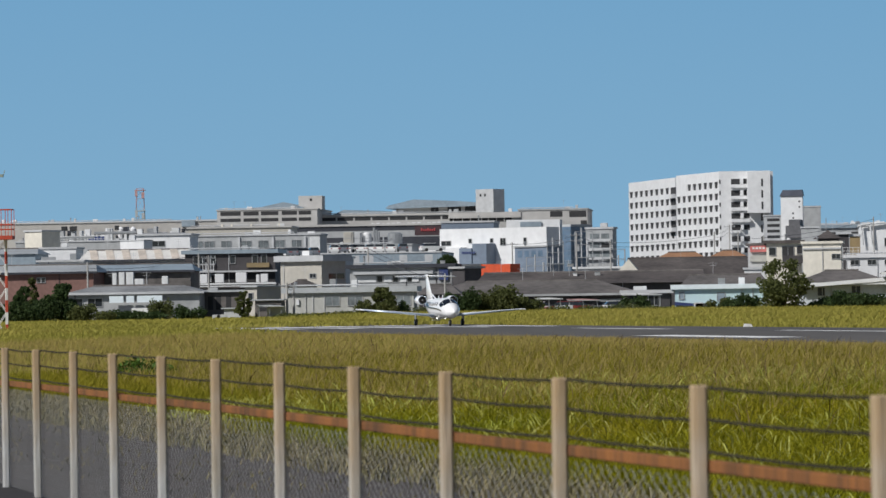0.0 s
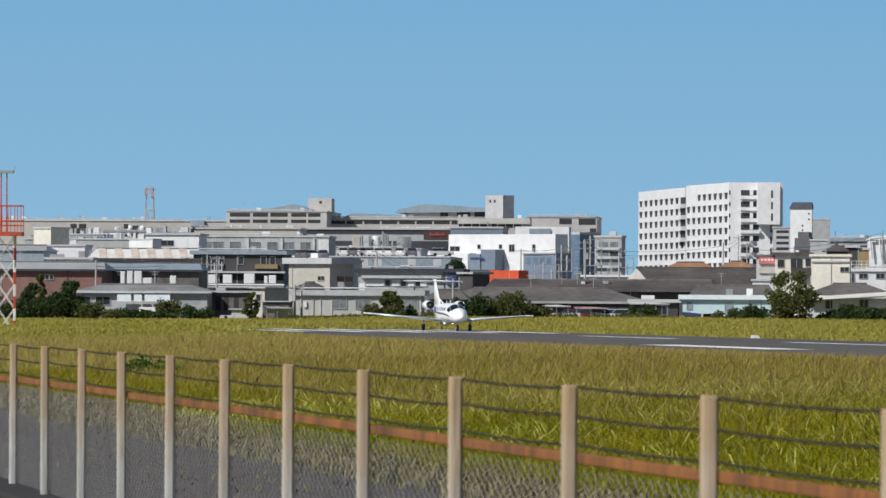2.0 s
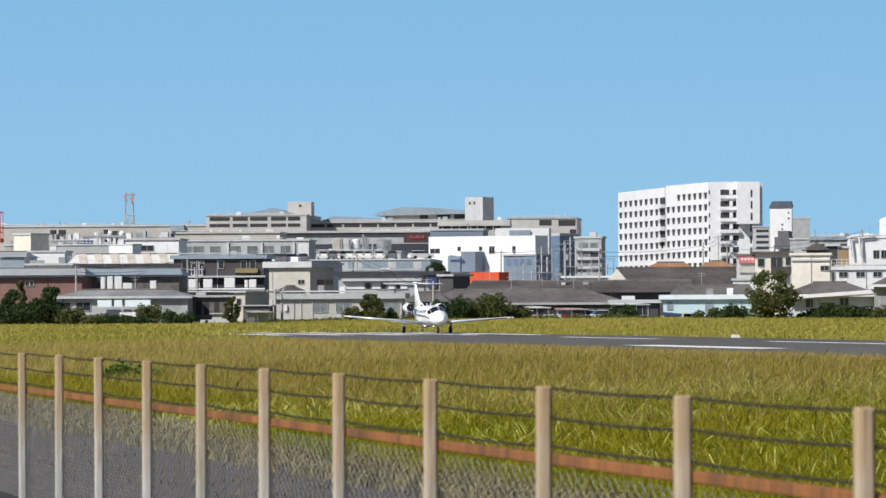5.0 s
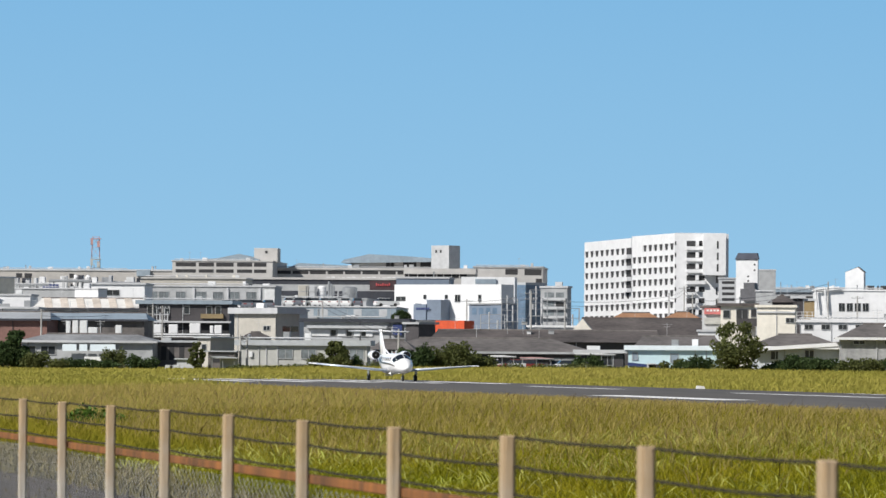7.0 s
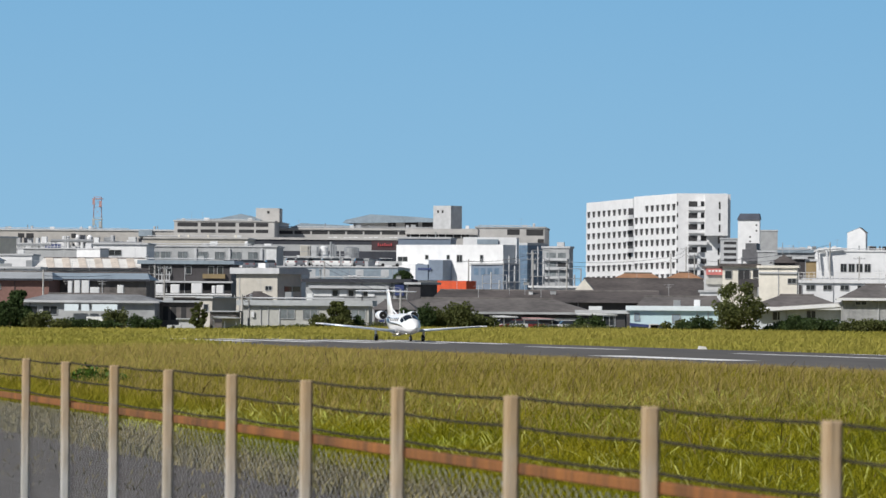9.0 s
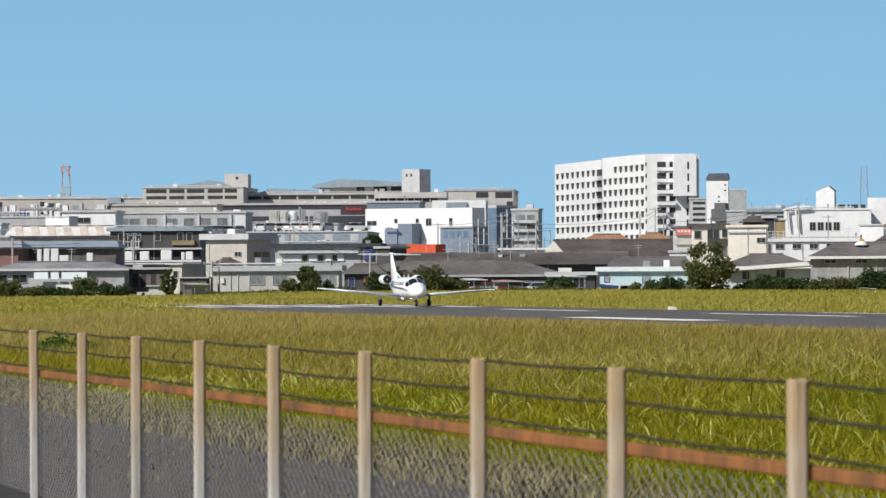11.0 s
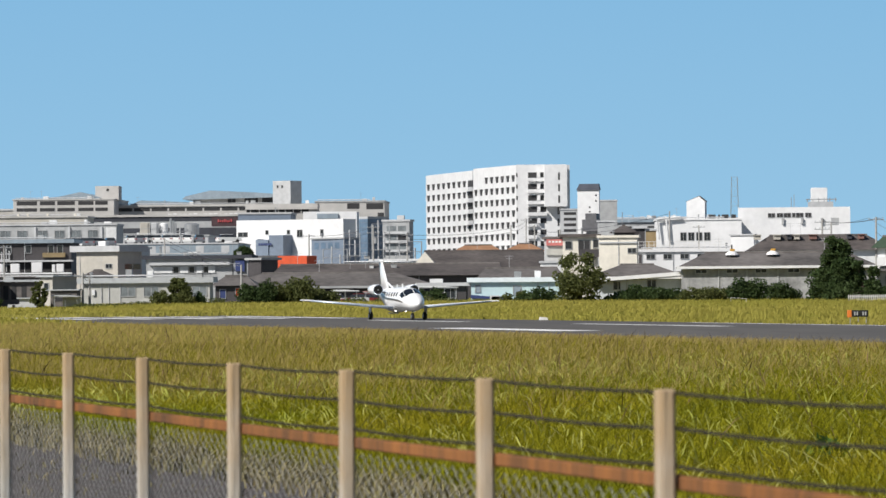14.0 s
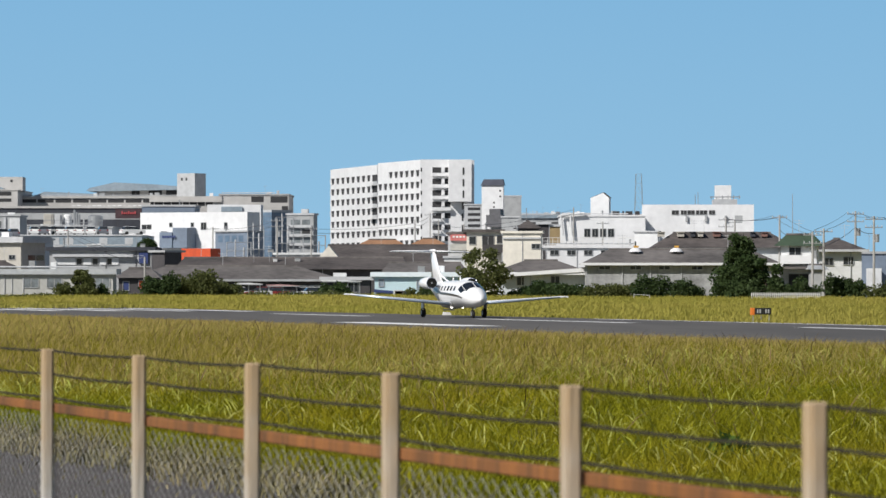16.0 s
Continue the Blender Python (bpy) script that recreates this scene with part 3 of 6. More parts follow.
        for i in range(1 + int(self.w / 14)):
            x = rs.uniform(inset + 0.4, max(inset + 0.5, self.w - inset - 0.4))
            part("aerial", Form().bar((x, ym, zr), (x, ym, zr + 1.7), 0.03, None, 4).bar((x - 0.6, ym, zr + 1.55), (x + 0.6, ym, zr + 1.55), 0.022, None, 4).bar((x - 0.4, ym, zr + 1.25), (x + 0.4, ym, zr + 1.25), 0.022, None, 4), PALE, self.root)
        if edge:
            part("gutter", Form().box(-over - 0.05, self.w + over + 0.05, -over - 0.12, -over, self.h - 0.16, self.h + 0.12), edge, self.root)
        return self

    def window(self, u0, u1, v0, v1, glass=None, frame=True, name="window", label=""):
        x0, x1, z0, z1 = self.px(u0), self.px(u1), self.pz(v1), self.pz(v0)
        w = part(name, Form().box(x0, x1, -0.03, 0.04, z0, z1), glass or GLASS, self.root, label)
        if frame:
            t = 0.07
            f = Form().box(x0 - t, x1 + t, -0.09, 0.0, z1, z1 + t).box(x0 - t, x1 + t, -0.12, 0.0, z0 - t, z0)
            f.box(x0 - t, x0, -0.09, 0.0, z0, z1).box(x1, x1 + t, -0.09, 0.0, z0, z1)
            if x1 - x0 > 0.9:
                f.box((x0 + x1) / 2 - 0.03, (x0 + x1) / 2 + 0.03, -0.07, -0.031, z0, z1)
            part("frame", f, FRAME, w)
        return self

    def panel(self, name, u0, u1, v0, v1, material, out=0.12, label="", back=0.0):
        part(name, Form().box(self.px(u0), self.px(u1), -out, back, self.pz(v1), self.pz(v0)), material, self.root, label)
        return self

    def atop(self, name, u0, u1, v0, material, y0=1.0, depth=3.0, vbase=None, label=""):
        """A block that stands on the flat roof."""
        z = self.h if vbase is None else self.pz(vbase)
        part(name, Form().box(self.px(u0), self.px(u1), y0, y0 + depth, z, self.pz(v0), 0.03), material, self.root, label)
        return self


def row_windows(h, us, width, v0, v1, glass=None, frame=True):
    for u in us:
        h.window(u, u + width, v0, v1, glass, frame)


# ---- houses along the airfield ----
h = House("house", "low house with pale grey roof and light blue awnings", "house", 112, 345, 610, 504, GREY, depth=9)
h.hip(491, GREYROOF, 3.0, 0.6, PALE)
for u in (125, 147, 160):
    h.window(u, u + 12, 513, 527)
for u0, u1 in ((187, 212), (217, 231), (236, 281)):
    x0, x1 = h.px(u0), h.px(u1)
    part("awning", Form().prism([(x0, h.pz(521)), (x1, h.pz(521)), (x1, h.pz(509)), (x0, h.pz(509))], -1.1, -0.95), CYANROOF, h.root, "pale blue sheet awning")
h = House("shed", "small grey shed with corrugated roof", "shed", 352, 420, 615, 505, TILE2, depth=6).flat(ZINC, 0.25, 0.5)
for u in (360, 374, 392):
    h.window(u, u + 9, 512, 536, SHADEHOLE, False)
h = House("shed", "small cream shed with a sloping roof", "shed", 425, 447, 612, 497, CREAM, u1=487, phi=35).flat(ZINC, 0.2, 0.4)
h.window(432, 440, 508, 520)
h = House("shed", "low corrugated lean-to beside the grass", "shed", 388, 428, 590, 535, PALE, depth=3).flat(ZINC, 0.15, 0.3)
h = House("shed", "brown sheet-metal shed with grey roof", "shed", 443, 490, 592, 521, TILE2, depth=4).flat(ZINC, 0.15, 0.3)
h.window(450, 480, 527, 540, SHADEHOLE, False)
h = House("house", "long single-storey beige house with flat grey roof", "house", 497, 724, 600, 509, BEIGE, u1=730, phi=8)
h.flat(ZINC, 0.65, 0.5)
for u0, u1 in ((567, 592), (608, 633), (694, 718)):
    h.window(u0, u1, 516, 532, TEAL)
h.panel("meter_box", 516, 521, 520, 530, WHITE2, 0.25)
h.panel("downpipe", 545, 546, 510, 545, PALE, 0.12)
h = House("house", "small house with dark gabled roof", "house", 500, 545, 640, 497, BEIGE, depth=7).hip(486, TILE, 1.5, 0.5)
h = House("house", "small grey house with dark roof behind the grass", "house", 734, 800, 612, 515, BROWN, depth=8).hip(498, TILE2, 1.5, 0.6)
h.window(742, 752, 522, 537, BLUE).window(770, 782, 520, 533, ORANGE)
h = House("long_shed", "long shed under a low grey-brown roof", "shed", 735, 1120, 622, 519, BROWN, depth=14)
h.hip(494, TILE2, 6.0, 0.8, GREY)
for u0, u1, v0, v1, m in ((930, 960, 522, 540, SHADEHOLE), (1000, 1040, 523, 540, SHADEHOLE), (1052, 1098, 528, 541, PALE)):
    h.window(u0, u1, v0, v1, m, False)
h = House("long_shed", "long dark tiled hall roof behind the sheds", "shed", 842, 1235, 665, 500, BROWN, depth=18)
h.hip(479, TILE, 0.8, 0.8)
h = House("house", "small house with pale metal roof", "house", 1098, 1178, 604, 519, BROWN, depth=7).flat(PALE, 0.4, 0.6)
h.window(1106, 1124, 524, 540, SHADEHOLE, False).window(1140, 1160, 524, 540)
h = House("hall", "dark roofed hall with cream gable", "hall", 1102, 1312, 780, 490, BROWN, depth=24)
h.hip(456, TILE, 0.5, 0.7)
ga = House("gable_house", "cream gabled house front", "house", 1083, 1127, 772, 484, CREAM2, depth=6)
part("gable", Form().prism([(0, ga.h), (ga.w, ga.h), (ga.w * 0.5, ga.pz(458))], 0, 6), CREAM2, ga.root)
h = House("house", "grey-brown roofed house behind the cyan shed", "house", 1205, 1345, 650, 506, BEIGE, depth=12).hip(488, TILE2, 1.0, 0.6)
h = House("workshop", "pale cyan workshop with light blue roof edge", "workshop", 1187, 1345, 600, 513, CYAN, depth=9)
h.flat(CYANROOF, 0.55, 0.5)
h.window(1195, 1203, 518, 530, BLUEGREY).window(1262, 1275, 520, 534, BLUEGREY)
# awning whose dark blue also paints the shadow along the wall foot
part("awning", Form().prism([(h.px(1187), h.pz(541)), (h.px(1250), h.pz(544)), (h.px(1250), h.pz(541)), (h.px(1187), h.pz(535))], -1.5, -0.05), BLUE, h.root, "dark blue awning that takes in the shadow at the wall foot")
# white wall coloured bluish for the shadow of its eaves
h = House("house", "white-walled house under grey roofs with white eaves", "house", 1404, 1562, 570, 507, mat("eave_shaded_white_render", (0.56, 0.60, 0.64), 0.85, 0.1, 0.3), depth=11)
h.hip(484, TILE2, 4.0, 0.9, WHITE)
part("eave_board", Form().prism([(h.px(1404), h.pz(514)), (h.px(1562), h.pz(504)), (h.px(1562), h.pz(497)), (h.px(1404), h.pz(508))], -1.15, -0.98), WHITE, h.root, "white eave board that slopes along the wall")
part("lean_to_roof", Form().prism([(h.px(1404), h.pz(513)), (h.px(1562), h.pz(503)), (h.px(1562), h.pz(496)), (h.px(1404), h.pz(507))], -0.98, -0.02), TILE2, h.root)
h.window(1440, 1452, 514, 528).window(1500, 1515, 512, 526)
h = House("long_house", "long grey-walled house with hipped grey tile roof", "house", 1566, 1902, 555, 490, MOTTLED, depth=13)
h.hip(464, TILE2, 3.2, 0.7, WHITE)
for u in (1588, 1643, 1694, 1752, 1800, 1850):
    h.window(u, u + 19, 494, 500)
for u in (1640, 1690, 1745):
    h.panel("downpipe", u - 12, u - 10.6, 489, 540, PALE)
for u in (1654, 1727):
    f = Form().loft([[(h.px(u) + r * math.cos(a * math.pi / 6), 4.6 + r * math.sin(a * math.pi / 6), z) for a in range(12)] for r, z in ((0.75, h.pz(468)), (0.6, h.pz(464)), (0.25, h.pz(461)))])
    part("roof_vent", f, WHITE, h.root, "white dome vent with yellow cap")
    part("vent_cap", Form().box(h.px(u) - 0.2, h.px(u) + 0.35, 4.4, 4.9, h.pz(461), h.pz(457), 0.05), mat("yellow_cap", (0.6, 0.33, 0.06), 0.6), h.root)
h = House("house", "brown-roofed long house behind the grey one", "house", 1690, 1930, 640, 461, WHITE2, depth=14).hip(434, TILE, 3.0, 0.7)
for u, w, m, lab in ((1694, 12, CREAM, "beige box ventilator"), (1729, 12, CREAM, "beige box ventilator"), (1765, 10, CREAM, "beige box ventilator"), (1753, 8, DARK, "dark ventilator"),
                     (1793, 13, BRICK, "rust-red ventilator"), (1860, 8, DARK, "dark ventilator"), (1880, 10, BRICK, "rust-red ventilator")):
    h.panel("roof_vent", u, u + w, 433.5, 441, m, -4.0, lab, 6.5)
    h.panel("vent_cap", u - 1, u + w + 1, 432, 433.5, m, -3.8, "", 6.7)
h = House("house", "two-storey white house with green sheet roof", "house", 1912, 1976, 560, 458, WHITE2, u1=1982, phi=12)
h.hip(438, GREENROOF, 1.2, 0.7)
h.window(1927, 1947, 461, 474).window(1926, 1962, 508, 532, SHADEHOLE)
h.panel("balcony", 1912, 1976, 475, 490, WHITE, 1.0)
h.panel("porch_roof", 1908, 1980, 495, 499, TILE2, 1.4)
h = House("house", "white house with brown hipped roof", "house", 1975, 2055, 575, 466, WHITE2, depth=9).hip(445, TILE, 3.0, 0.8, PALE)
h.window(2023, 2040, 478, 491).window(1990, 2004, 480, 492)
h = House("shed", "grey shed with sloping roof beside the white house", "shed", 1964, 1990, 556, 500, GREY, depth=5).hip(492, ZINC, 0.3, 0.4)
h = House("building", "blue-grey warehouse beside the poles", "warehouse", 2056, 2140, 640, 472, BLUEWALL, depth=15).flat(GREY, 0.3, 0.2)
h.panel("annex", 2064, 2088, 498, 540, WHITE2, 3.0).window(2070, 2078, 512, 530)

h = House("house", "house with terracotta tile roof", "house", 1160, 1238, 815, 459, CREAM, depth=9).hip(447, ORANGE_TILE, 2.0, 0.7)
h = House("house", "house with terracotta tile roof and pale ridge", "house", 1252, 1312, 830, 458, CREAM, depth=9).hip(445, ORANGE_TILE, 2.5, 0.7)
# ---- second row ----
h = House("house", "cream two-storey block with shaded grey side", "house", 488, 562, 720, 453, CREAM, u1=603, phi=30).flat(PALE, 0.85, 0.7)
h.window(541, 552, 475, 482)
for u in (20, 55):
    y0 = h.d * u / 100
    w = part("window", Form().box(h.w - 0.04, h.w + 0.03, y0 + 0.6, y0 + 2.6, h.pz(484), h.pz(475)), GLASS, h.root)
h = House("factory", "dark brown two-storey building with blue-grey roof", "building", 320, 480, 735, 437, BROWN, depth=12).flat(BLUEGREY, 0.55, 0.5)
for u in (335, 345, 365, 400, 440, 456):
    h.window(u, u + 9, 441, 454)
for u0, v0, u1, v1, r in ((346, 448, 346, 487, 0.10), (352, 444, 352, 480, 0.07), (358, 452, 358, 487, 0.12), (366, 446, 366, 487, 0.07), (371, 450, 371, 470, 0.09),
                          (343, 456, 374, 456, 0.06), (346, 466, 372, 466, 0.09), (350, 474, 378, 474, 0.06)):
    part("wall_pipe", Form().bar((h.px(u0), -0.35, h.pz(v0)), (h.px(u1), -0.35, h.pz(v1)), r, None, 6), PALE, h.root, "pale grey wall pipe")
h.panel("canopy", 430, 470, 454, 462, mat("ochre_board", (0.25, 0.19, 0.10), 0.8), 0.5)
h.panel("terrace", 318, 486, 489, 530, TILE2, 5.0)
# flat dark strip: the shade under the slab edge as colour
h.panel("recess_shade_strip", 322, 480, 470, 488, SHADEHOLE, 0.08)
h.panel("slab_edge", 318, 484, 467, 470, PALE, 1.0)
part("long_pipe", Form().bar((h.px(285), -5.2, h.pz(491)), (h.px(488), -5.2, h.pz(491)), 0.13, None, 6).bar((h.px(300), -5.3, h.pz(495)), (h.px(488), -5.3, h.pz(495)), 0.09, None, 6), WHITE2, h.root)
for u0, u1, v0 in ((347, 360, 473), (373, 389, 473), (410, 429, 471), (446, 452, 475), (454, 467, 474)):
    solid("water_tank", Form().box(0, (u1 - u0) * K * 728, 0, 1.4, 0, (489 - v0) * K * 728, 0.06), WHITE, "white boxy water tank on the terrace", "tank",
          Matrix.Translation((gx(u0, 731.5), 731.5 + 0.0, h.base + h.pz(489) + 0.01)), "water tanks")
h = House("long_house", "long building with rust-streaked pale sheet roof", "building", 136, 322, 800, 446, GREY, depth=14)
h.hip(427, RUSTROOF, 0.6, 0.5, DARK)
for i in range(6):
    x0 = h.w * (0.10 + 0.155 * i)
    f = Form()
    zr, ym = h.pz(427), h.d / 2
    pts = [(x0, -0.45, h.h), (x0 + 1.25, -0.45, h.h), (x0 - 0.1, ym - 0.2, zr), (x0 - 1.3, ym - 0.2, zr)]
    lo = [f.bm.verts.new((a, b, c + 0.04)) for a, b, c in pts]
    hi = [f.bm.verts.new((a, b, c + 0.07)) for a, b, c in pts]
    f.bm.faces.new(lo[::-1])
    f.bm.faces.new(hi)
    for k in range(4):
        f.bm.faces.new((lo[k], lo[(k + 1) % 4], hi[(k + 1) % 4], hi[k]))
    part("rusty_sheet", f, RUSTSHEET, h.root, "rust-brown roof sheet")
part("window_band", Form().box(h.px(140), h.px(318), -0.05, 0.02, h.pz(462), h.pz(451)), BLUEGREY, h.root)
h = House("long_house", "red-brown low building under grey sheet roof", "building", -90, 158, 690, 466, BRICK, depth=12).hip(452, ZINC, 1.0, 0.6, DARK)
for u in (58, 66):
    h.window(u, u + 6, 475, 483)
h = House("long_house", "low building with blue-grey roof", "building", 140, 330, 700, 466, TILE2, depth=10).hip(453, BLUEGREY, 1.0, 0.6, DARK)
for u0, u1, v0 in ((192, 199, 468), (203, 213, 467), (216, 229, 467), (231, 247, 479), (279, 290, 475)):
    solid("water_tank", Form().box(0, (u1 - u0) * K * 660, 0, 1.3, 0, gz(v0, 660) - ground_z(0, 660), 0.05), WHITE2, "tall pale storage unit behind the roofs", "tank",
          Matrix.Translation((gx(u0, 660), 660, ground_z(0, 660))), "water tanks")
h = House("shop", "low grey building with dark flat roof and pale shutters", "building", 612, 792, 705, 467, GREY, depth=12).flat(DARK, 0.5, 0.6)
for u0, u1 in ((624, 658), (672, 686), (701, 712), (722, 734)):
    h.panel("shutter", u0, u1, 480, 492, WHITE2, 0.15)
for u in (660, 688, 714):
    h.window(u, u + 9, 481, 492)
h.panel("blue_sheet", 770, 786, 470, 490, BLUE, 0.3, "dark blue sheet").panel("ledge", 618, 760, 473, 478, PALE, 0.8)
h = House("shop", "small brown building beside the shutters", "building", 793, 815, 700, 470, BROWN, u1=845, phi=40).flat(GREY, 0.3, 0.4)
h = House("parking_deck", "roof parking deck with pale blue-grey parapet", "building", 558, 775, 860, 441, BLUEGREY, depth=30).flat(GREY, 0.2, 0.1, False)
for u in (615, 640, 700, 745):
    h.window(u, u + 14, 444, 456, PALE, False)
DECK_TOP = h.base + h.h + 0.2
h.panel("deck_parapet", 558, 775, 438.5, 441, PALE, 0.15)
h = House("long_house", "grey two-storey block with a row of windows", "building", 330, 560, 950, 406, GREY, depth=14).flat(PALE, 0.3, 0.2)
for u in (335, 355, 385, 421, 451, 480, 510):
    h.window(u, u + 17, 415, 427, TEAL)
h.panel("blank_panel", 542, 560, 410, 440, WHITE2, 0.2)
hh = House("hall", "low cream hall roof behind the grey block", "hall", 326, 508, 1010, 392, CREAM, depth=14).flat(CPARK, 0.3, 0.3)
for u in (385, 402, 437, 486):
    hh.atop("roof_upstand", u, u + 3.5, 385, CREAM2, 0.1, 0.6)
for u in (415, 475, 532):
    h.panel("column", u, u + 3.5, 408, 440, PALE, 0.3)
h = House("shed", "pale low roof with parked cars beside it", "building", 470, 600, 820, 447, PALE, depth=20).flat(ZINC, 0.3, 0.3, False)
CAR_TOP = h.base + h.h + 0.3
h.panel("deck_parapet", 470, 600, 444.5, 447, WHITE2, 0.15)
h = House("house", "cream block with grey shaded side", "building", 36, 68, 900, 393, CREAM2, u1=97, phi=35).flat(PALE, 0.3, 0.2)
h = House("house", "white low block below the plant roofs", "building", 55, 128, 860, 424, WHITE, depth=9).flat(PALE, 0.3, 0.2)
h = House("house", "white block with sunlit wall", "building", 205, 248, 850, 412, WHITE, u1=262, phi=30).flat(PALE, 0.2, 0.1)
h = House("house", "long white block with flat roof", "building", 226, 330, 900, 403, WHITE, depth=12).flat(PALE, 0.3, 0.3)
h.window(262, 285, 413, 422)
h = House("house", "white low annex by the brick building", "building", 60, 140, 770, 447, WHITE2, depth=8).flat(PALE, 0.3, 0.3)
h.panel("railing", 66, 92, 438, 446, STEEL, 0.1)
h = House("house", "grey sheds with pale roofs", "building", -90, 56, 800, 432, BLUEGREY, depth=14).hip(422, ZINC, 1.0, 0.4)
# plant on the roofs to the west
h = House("factory", "long factory with ducts and plant on the roof", "factory", 20, 330, 1050, 412, GREY, depth=25).flat(PALE, 0.3, 0.2)
rnd = random.Random(11)
u = 40
while u < 320:
    w = rnd.uniform(4, 14)
    v0 = rnd.uniform(386, 404)
    h.atop("rooftop_plant", u, u + w, v0, rnd.choice((WHITE2, GREY, PALE, STEEL, DARK, WHITE)), rnd.uniform(0.5, 6), rnd.uniform(1.5, 3))
    u += w + rnd.uniform(0.5, 6)
u = 30
while u < 320:
    w = rnd.uniform(3, 9)
    h.atop("rooftop_plant", u, u + w, rnd.uniform(398, 408), rnd.choice((WHITE, WHITE2, PALE, STEEL)), 0.1, 0.9)
    u += w + rnd.uniform(2, 9)
for u0, u1, v in ((95, 160, 404), (160, 235, 397), (240, 322, 401)):
    f = Form().bar((h.px(u0), 0.3, h.pz(v)), (h.px(u1), 0.3, h.pz(v)), 0.35, None, 8)
    for q in (u0 + 1, (u0 + u1) / 2, u1 - 1):
        f.bar((h.px(q), 0.3, h.h), (h.px(q), 0.3, h.pz(v)), 0.12, None, 5)
    part("duct", f, STEEL, h.root)
for u0, u1 in ((101, 111), (116, 128), (196, 203)):
    h.atop("dark_vent", u0, u1, 384, SHADEHOLE, 0.2, 1.0, 392)

h.atop("navy_awning", 149, 178, 403, BLUE, 0.05, 0.8, 414, "dark navy awning")
h.atop("tall_duct", 183, 188, 389, PALE, 0.05, 1.2, 425, "tall pale duct")
h.atop("tall_duct", 191, 193.5, 392, STEEL, 0.05, 0.6, 420)
for u, r in ((204, 5.5), (215, 4.5), (226, 5.5)):
    part("round_tank", Form().bar((h.px(u), 3.0, h.h), (h.px(u), 3.0, h.pz(390)), r * K * 1050, None, 14).bar((h.px(u), 3.0, h.pz(390)), (h.px(u), 3.0, h.pz(386)), r * K * 1050, 0.2, 14), WHITE, h.root, "white round roof tank")
for i in range(14):
    part("railing_post", Form().bar((h.px(100 + 6 * i), 0.05, h.h), (h.px(100 + 6 * i), 0.05, h.h + 1.2), 0.06, None, 4), WHITE2, h.root)
part("railing", Form().bar((h.px(98), 0.05, h.h + 1.2), (h.px(182), 0.05, h.h + 1.2), 0.07, None, 4).bar((h.px(98), 0.05, h.h + 0.6), (h.px(182), 0.05, h.h + 0.6), 0.05, None, 4), WHITE2, h.root)

# ---- the mall and the factories behind ----
h = House("mall", "very long tan hall on the skyline", "hall", -90, 395, 1480, 379, TAN, depth=60).flat(PALE, 0.5, 0.3)
h.panel("stair_block", 316, 340, 377, 388, BLUEGREY, 1.0)
h = House("car_park", "multi-storey car park with open pale decks", "car park", 378, 556, 1300, 361, CPARK, depth=40).flat(CPARK, 0.3, 0.2)
# dark panels on the solid wall put the decks' inner shade into colour
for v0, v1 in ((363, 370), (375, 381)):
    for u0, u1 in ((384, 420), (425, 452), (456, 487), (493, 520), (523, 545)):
        h.window(u0, u1, v0, v1, SHADEHOLE, False, "opening_shade")
part("arched_roof", Form().prism([(h.px(428), h.pz(357)), (h.px(456), h.pz(355)), (h.px(480), h.pz(350)), (h.px(495), h.pz(347)), (h.px(510), h.pz(350)), (h.px(530), h.pz(357)), (h.px(528), h.pz(361)), (h.px(440), h.pz(361))], 2, 30), BLUEGREY, h.root, "arched dark grey roof")
h.atop("stair_tower", 519, 561, 336, CPARK, 6, 8)
h.panel("tower_window", 539, 543, 341, 345, SHADEHOLE, -5.9, "", 6.0)
h = House("car_park", "long open parking deck with slab edges", "car park", 556, 912, 1310, 374, CPARK, depth=40).flat(CPARK, 0.5, 0.4)
# the deck's inner shade again as dark wall panels
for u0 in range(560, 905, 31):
    h.window(u0, u0 + 28, 376, 382, SHADEHOLE, False, "opening_shade")
part("roof_ridge", Form().prism([(h.px(580), h.h + .5), (h.px(600), h.pz(362)), (h.px(690), h.pz(366)), (h.px(702), h.h + .5)], 4, 20), BLUEGREY, h.root)
h.atop("roof_house", 690, 846, 358, CPARK, 10, 14)
part("hipped_roof", Form().prism([(h.px(672), h.pz(360)), (h.px(678), h.pz(355)), (h.px(722), h.pz(345)), (h.px(800), h.pz(349)), (h.px(850), h.pz(353)), (h.px(850), h.pz(358)), (h.px(680), h.pz(361))], 8, 24), BLUEGREY, h.root)
# dark panels for the shade inside the roof house
for u0, u1 in ((752, 766), (782, 806), (813, 832)):
    h.panel("opening_shade", u0, u1, 358, 368, SHADEHOLE, -9.9, "", 10.05)
h = House("lift_tower", "concrete lift tower on the car park with dark side", "tower", 837, 868, 1290, 330, PALE, u1=888, phi=35)
h.window(844, 847, 338, 343, SHADEHOLE, False).window(852, 855, 338, 343, SHADEHOLE, False)
h = House("car_park_ramp", "curving beige parking ramp with a solid parapet", "car park", 788, 916, 1270, 371, CPARK, depth=8)
# dark strip coloured as the shade under the ramp parapet
h.panel("gap_shade", 790, 900, 381, 388, SHADEHOLE, 0.05)
for u in (796, 812, 826, 846, 858, 872, 886):
    h.panel("column", u, u + 1.6, 381, 388, CPARK, 0.2)
h.panel("slab_edge", 788, 916, 377, 381, CPARK, 0.6)
h = House("car_park", "east wing of the car park with dark bays", "car park", 912, 1034, 1280, 369, CPARK, depth=30).flat(GREY, 0.4, 0.2)
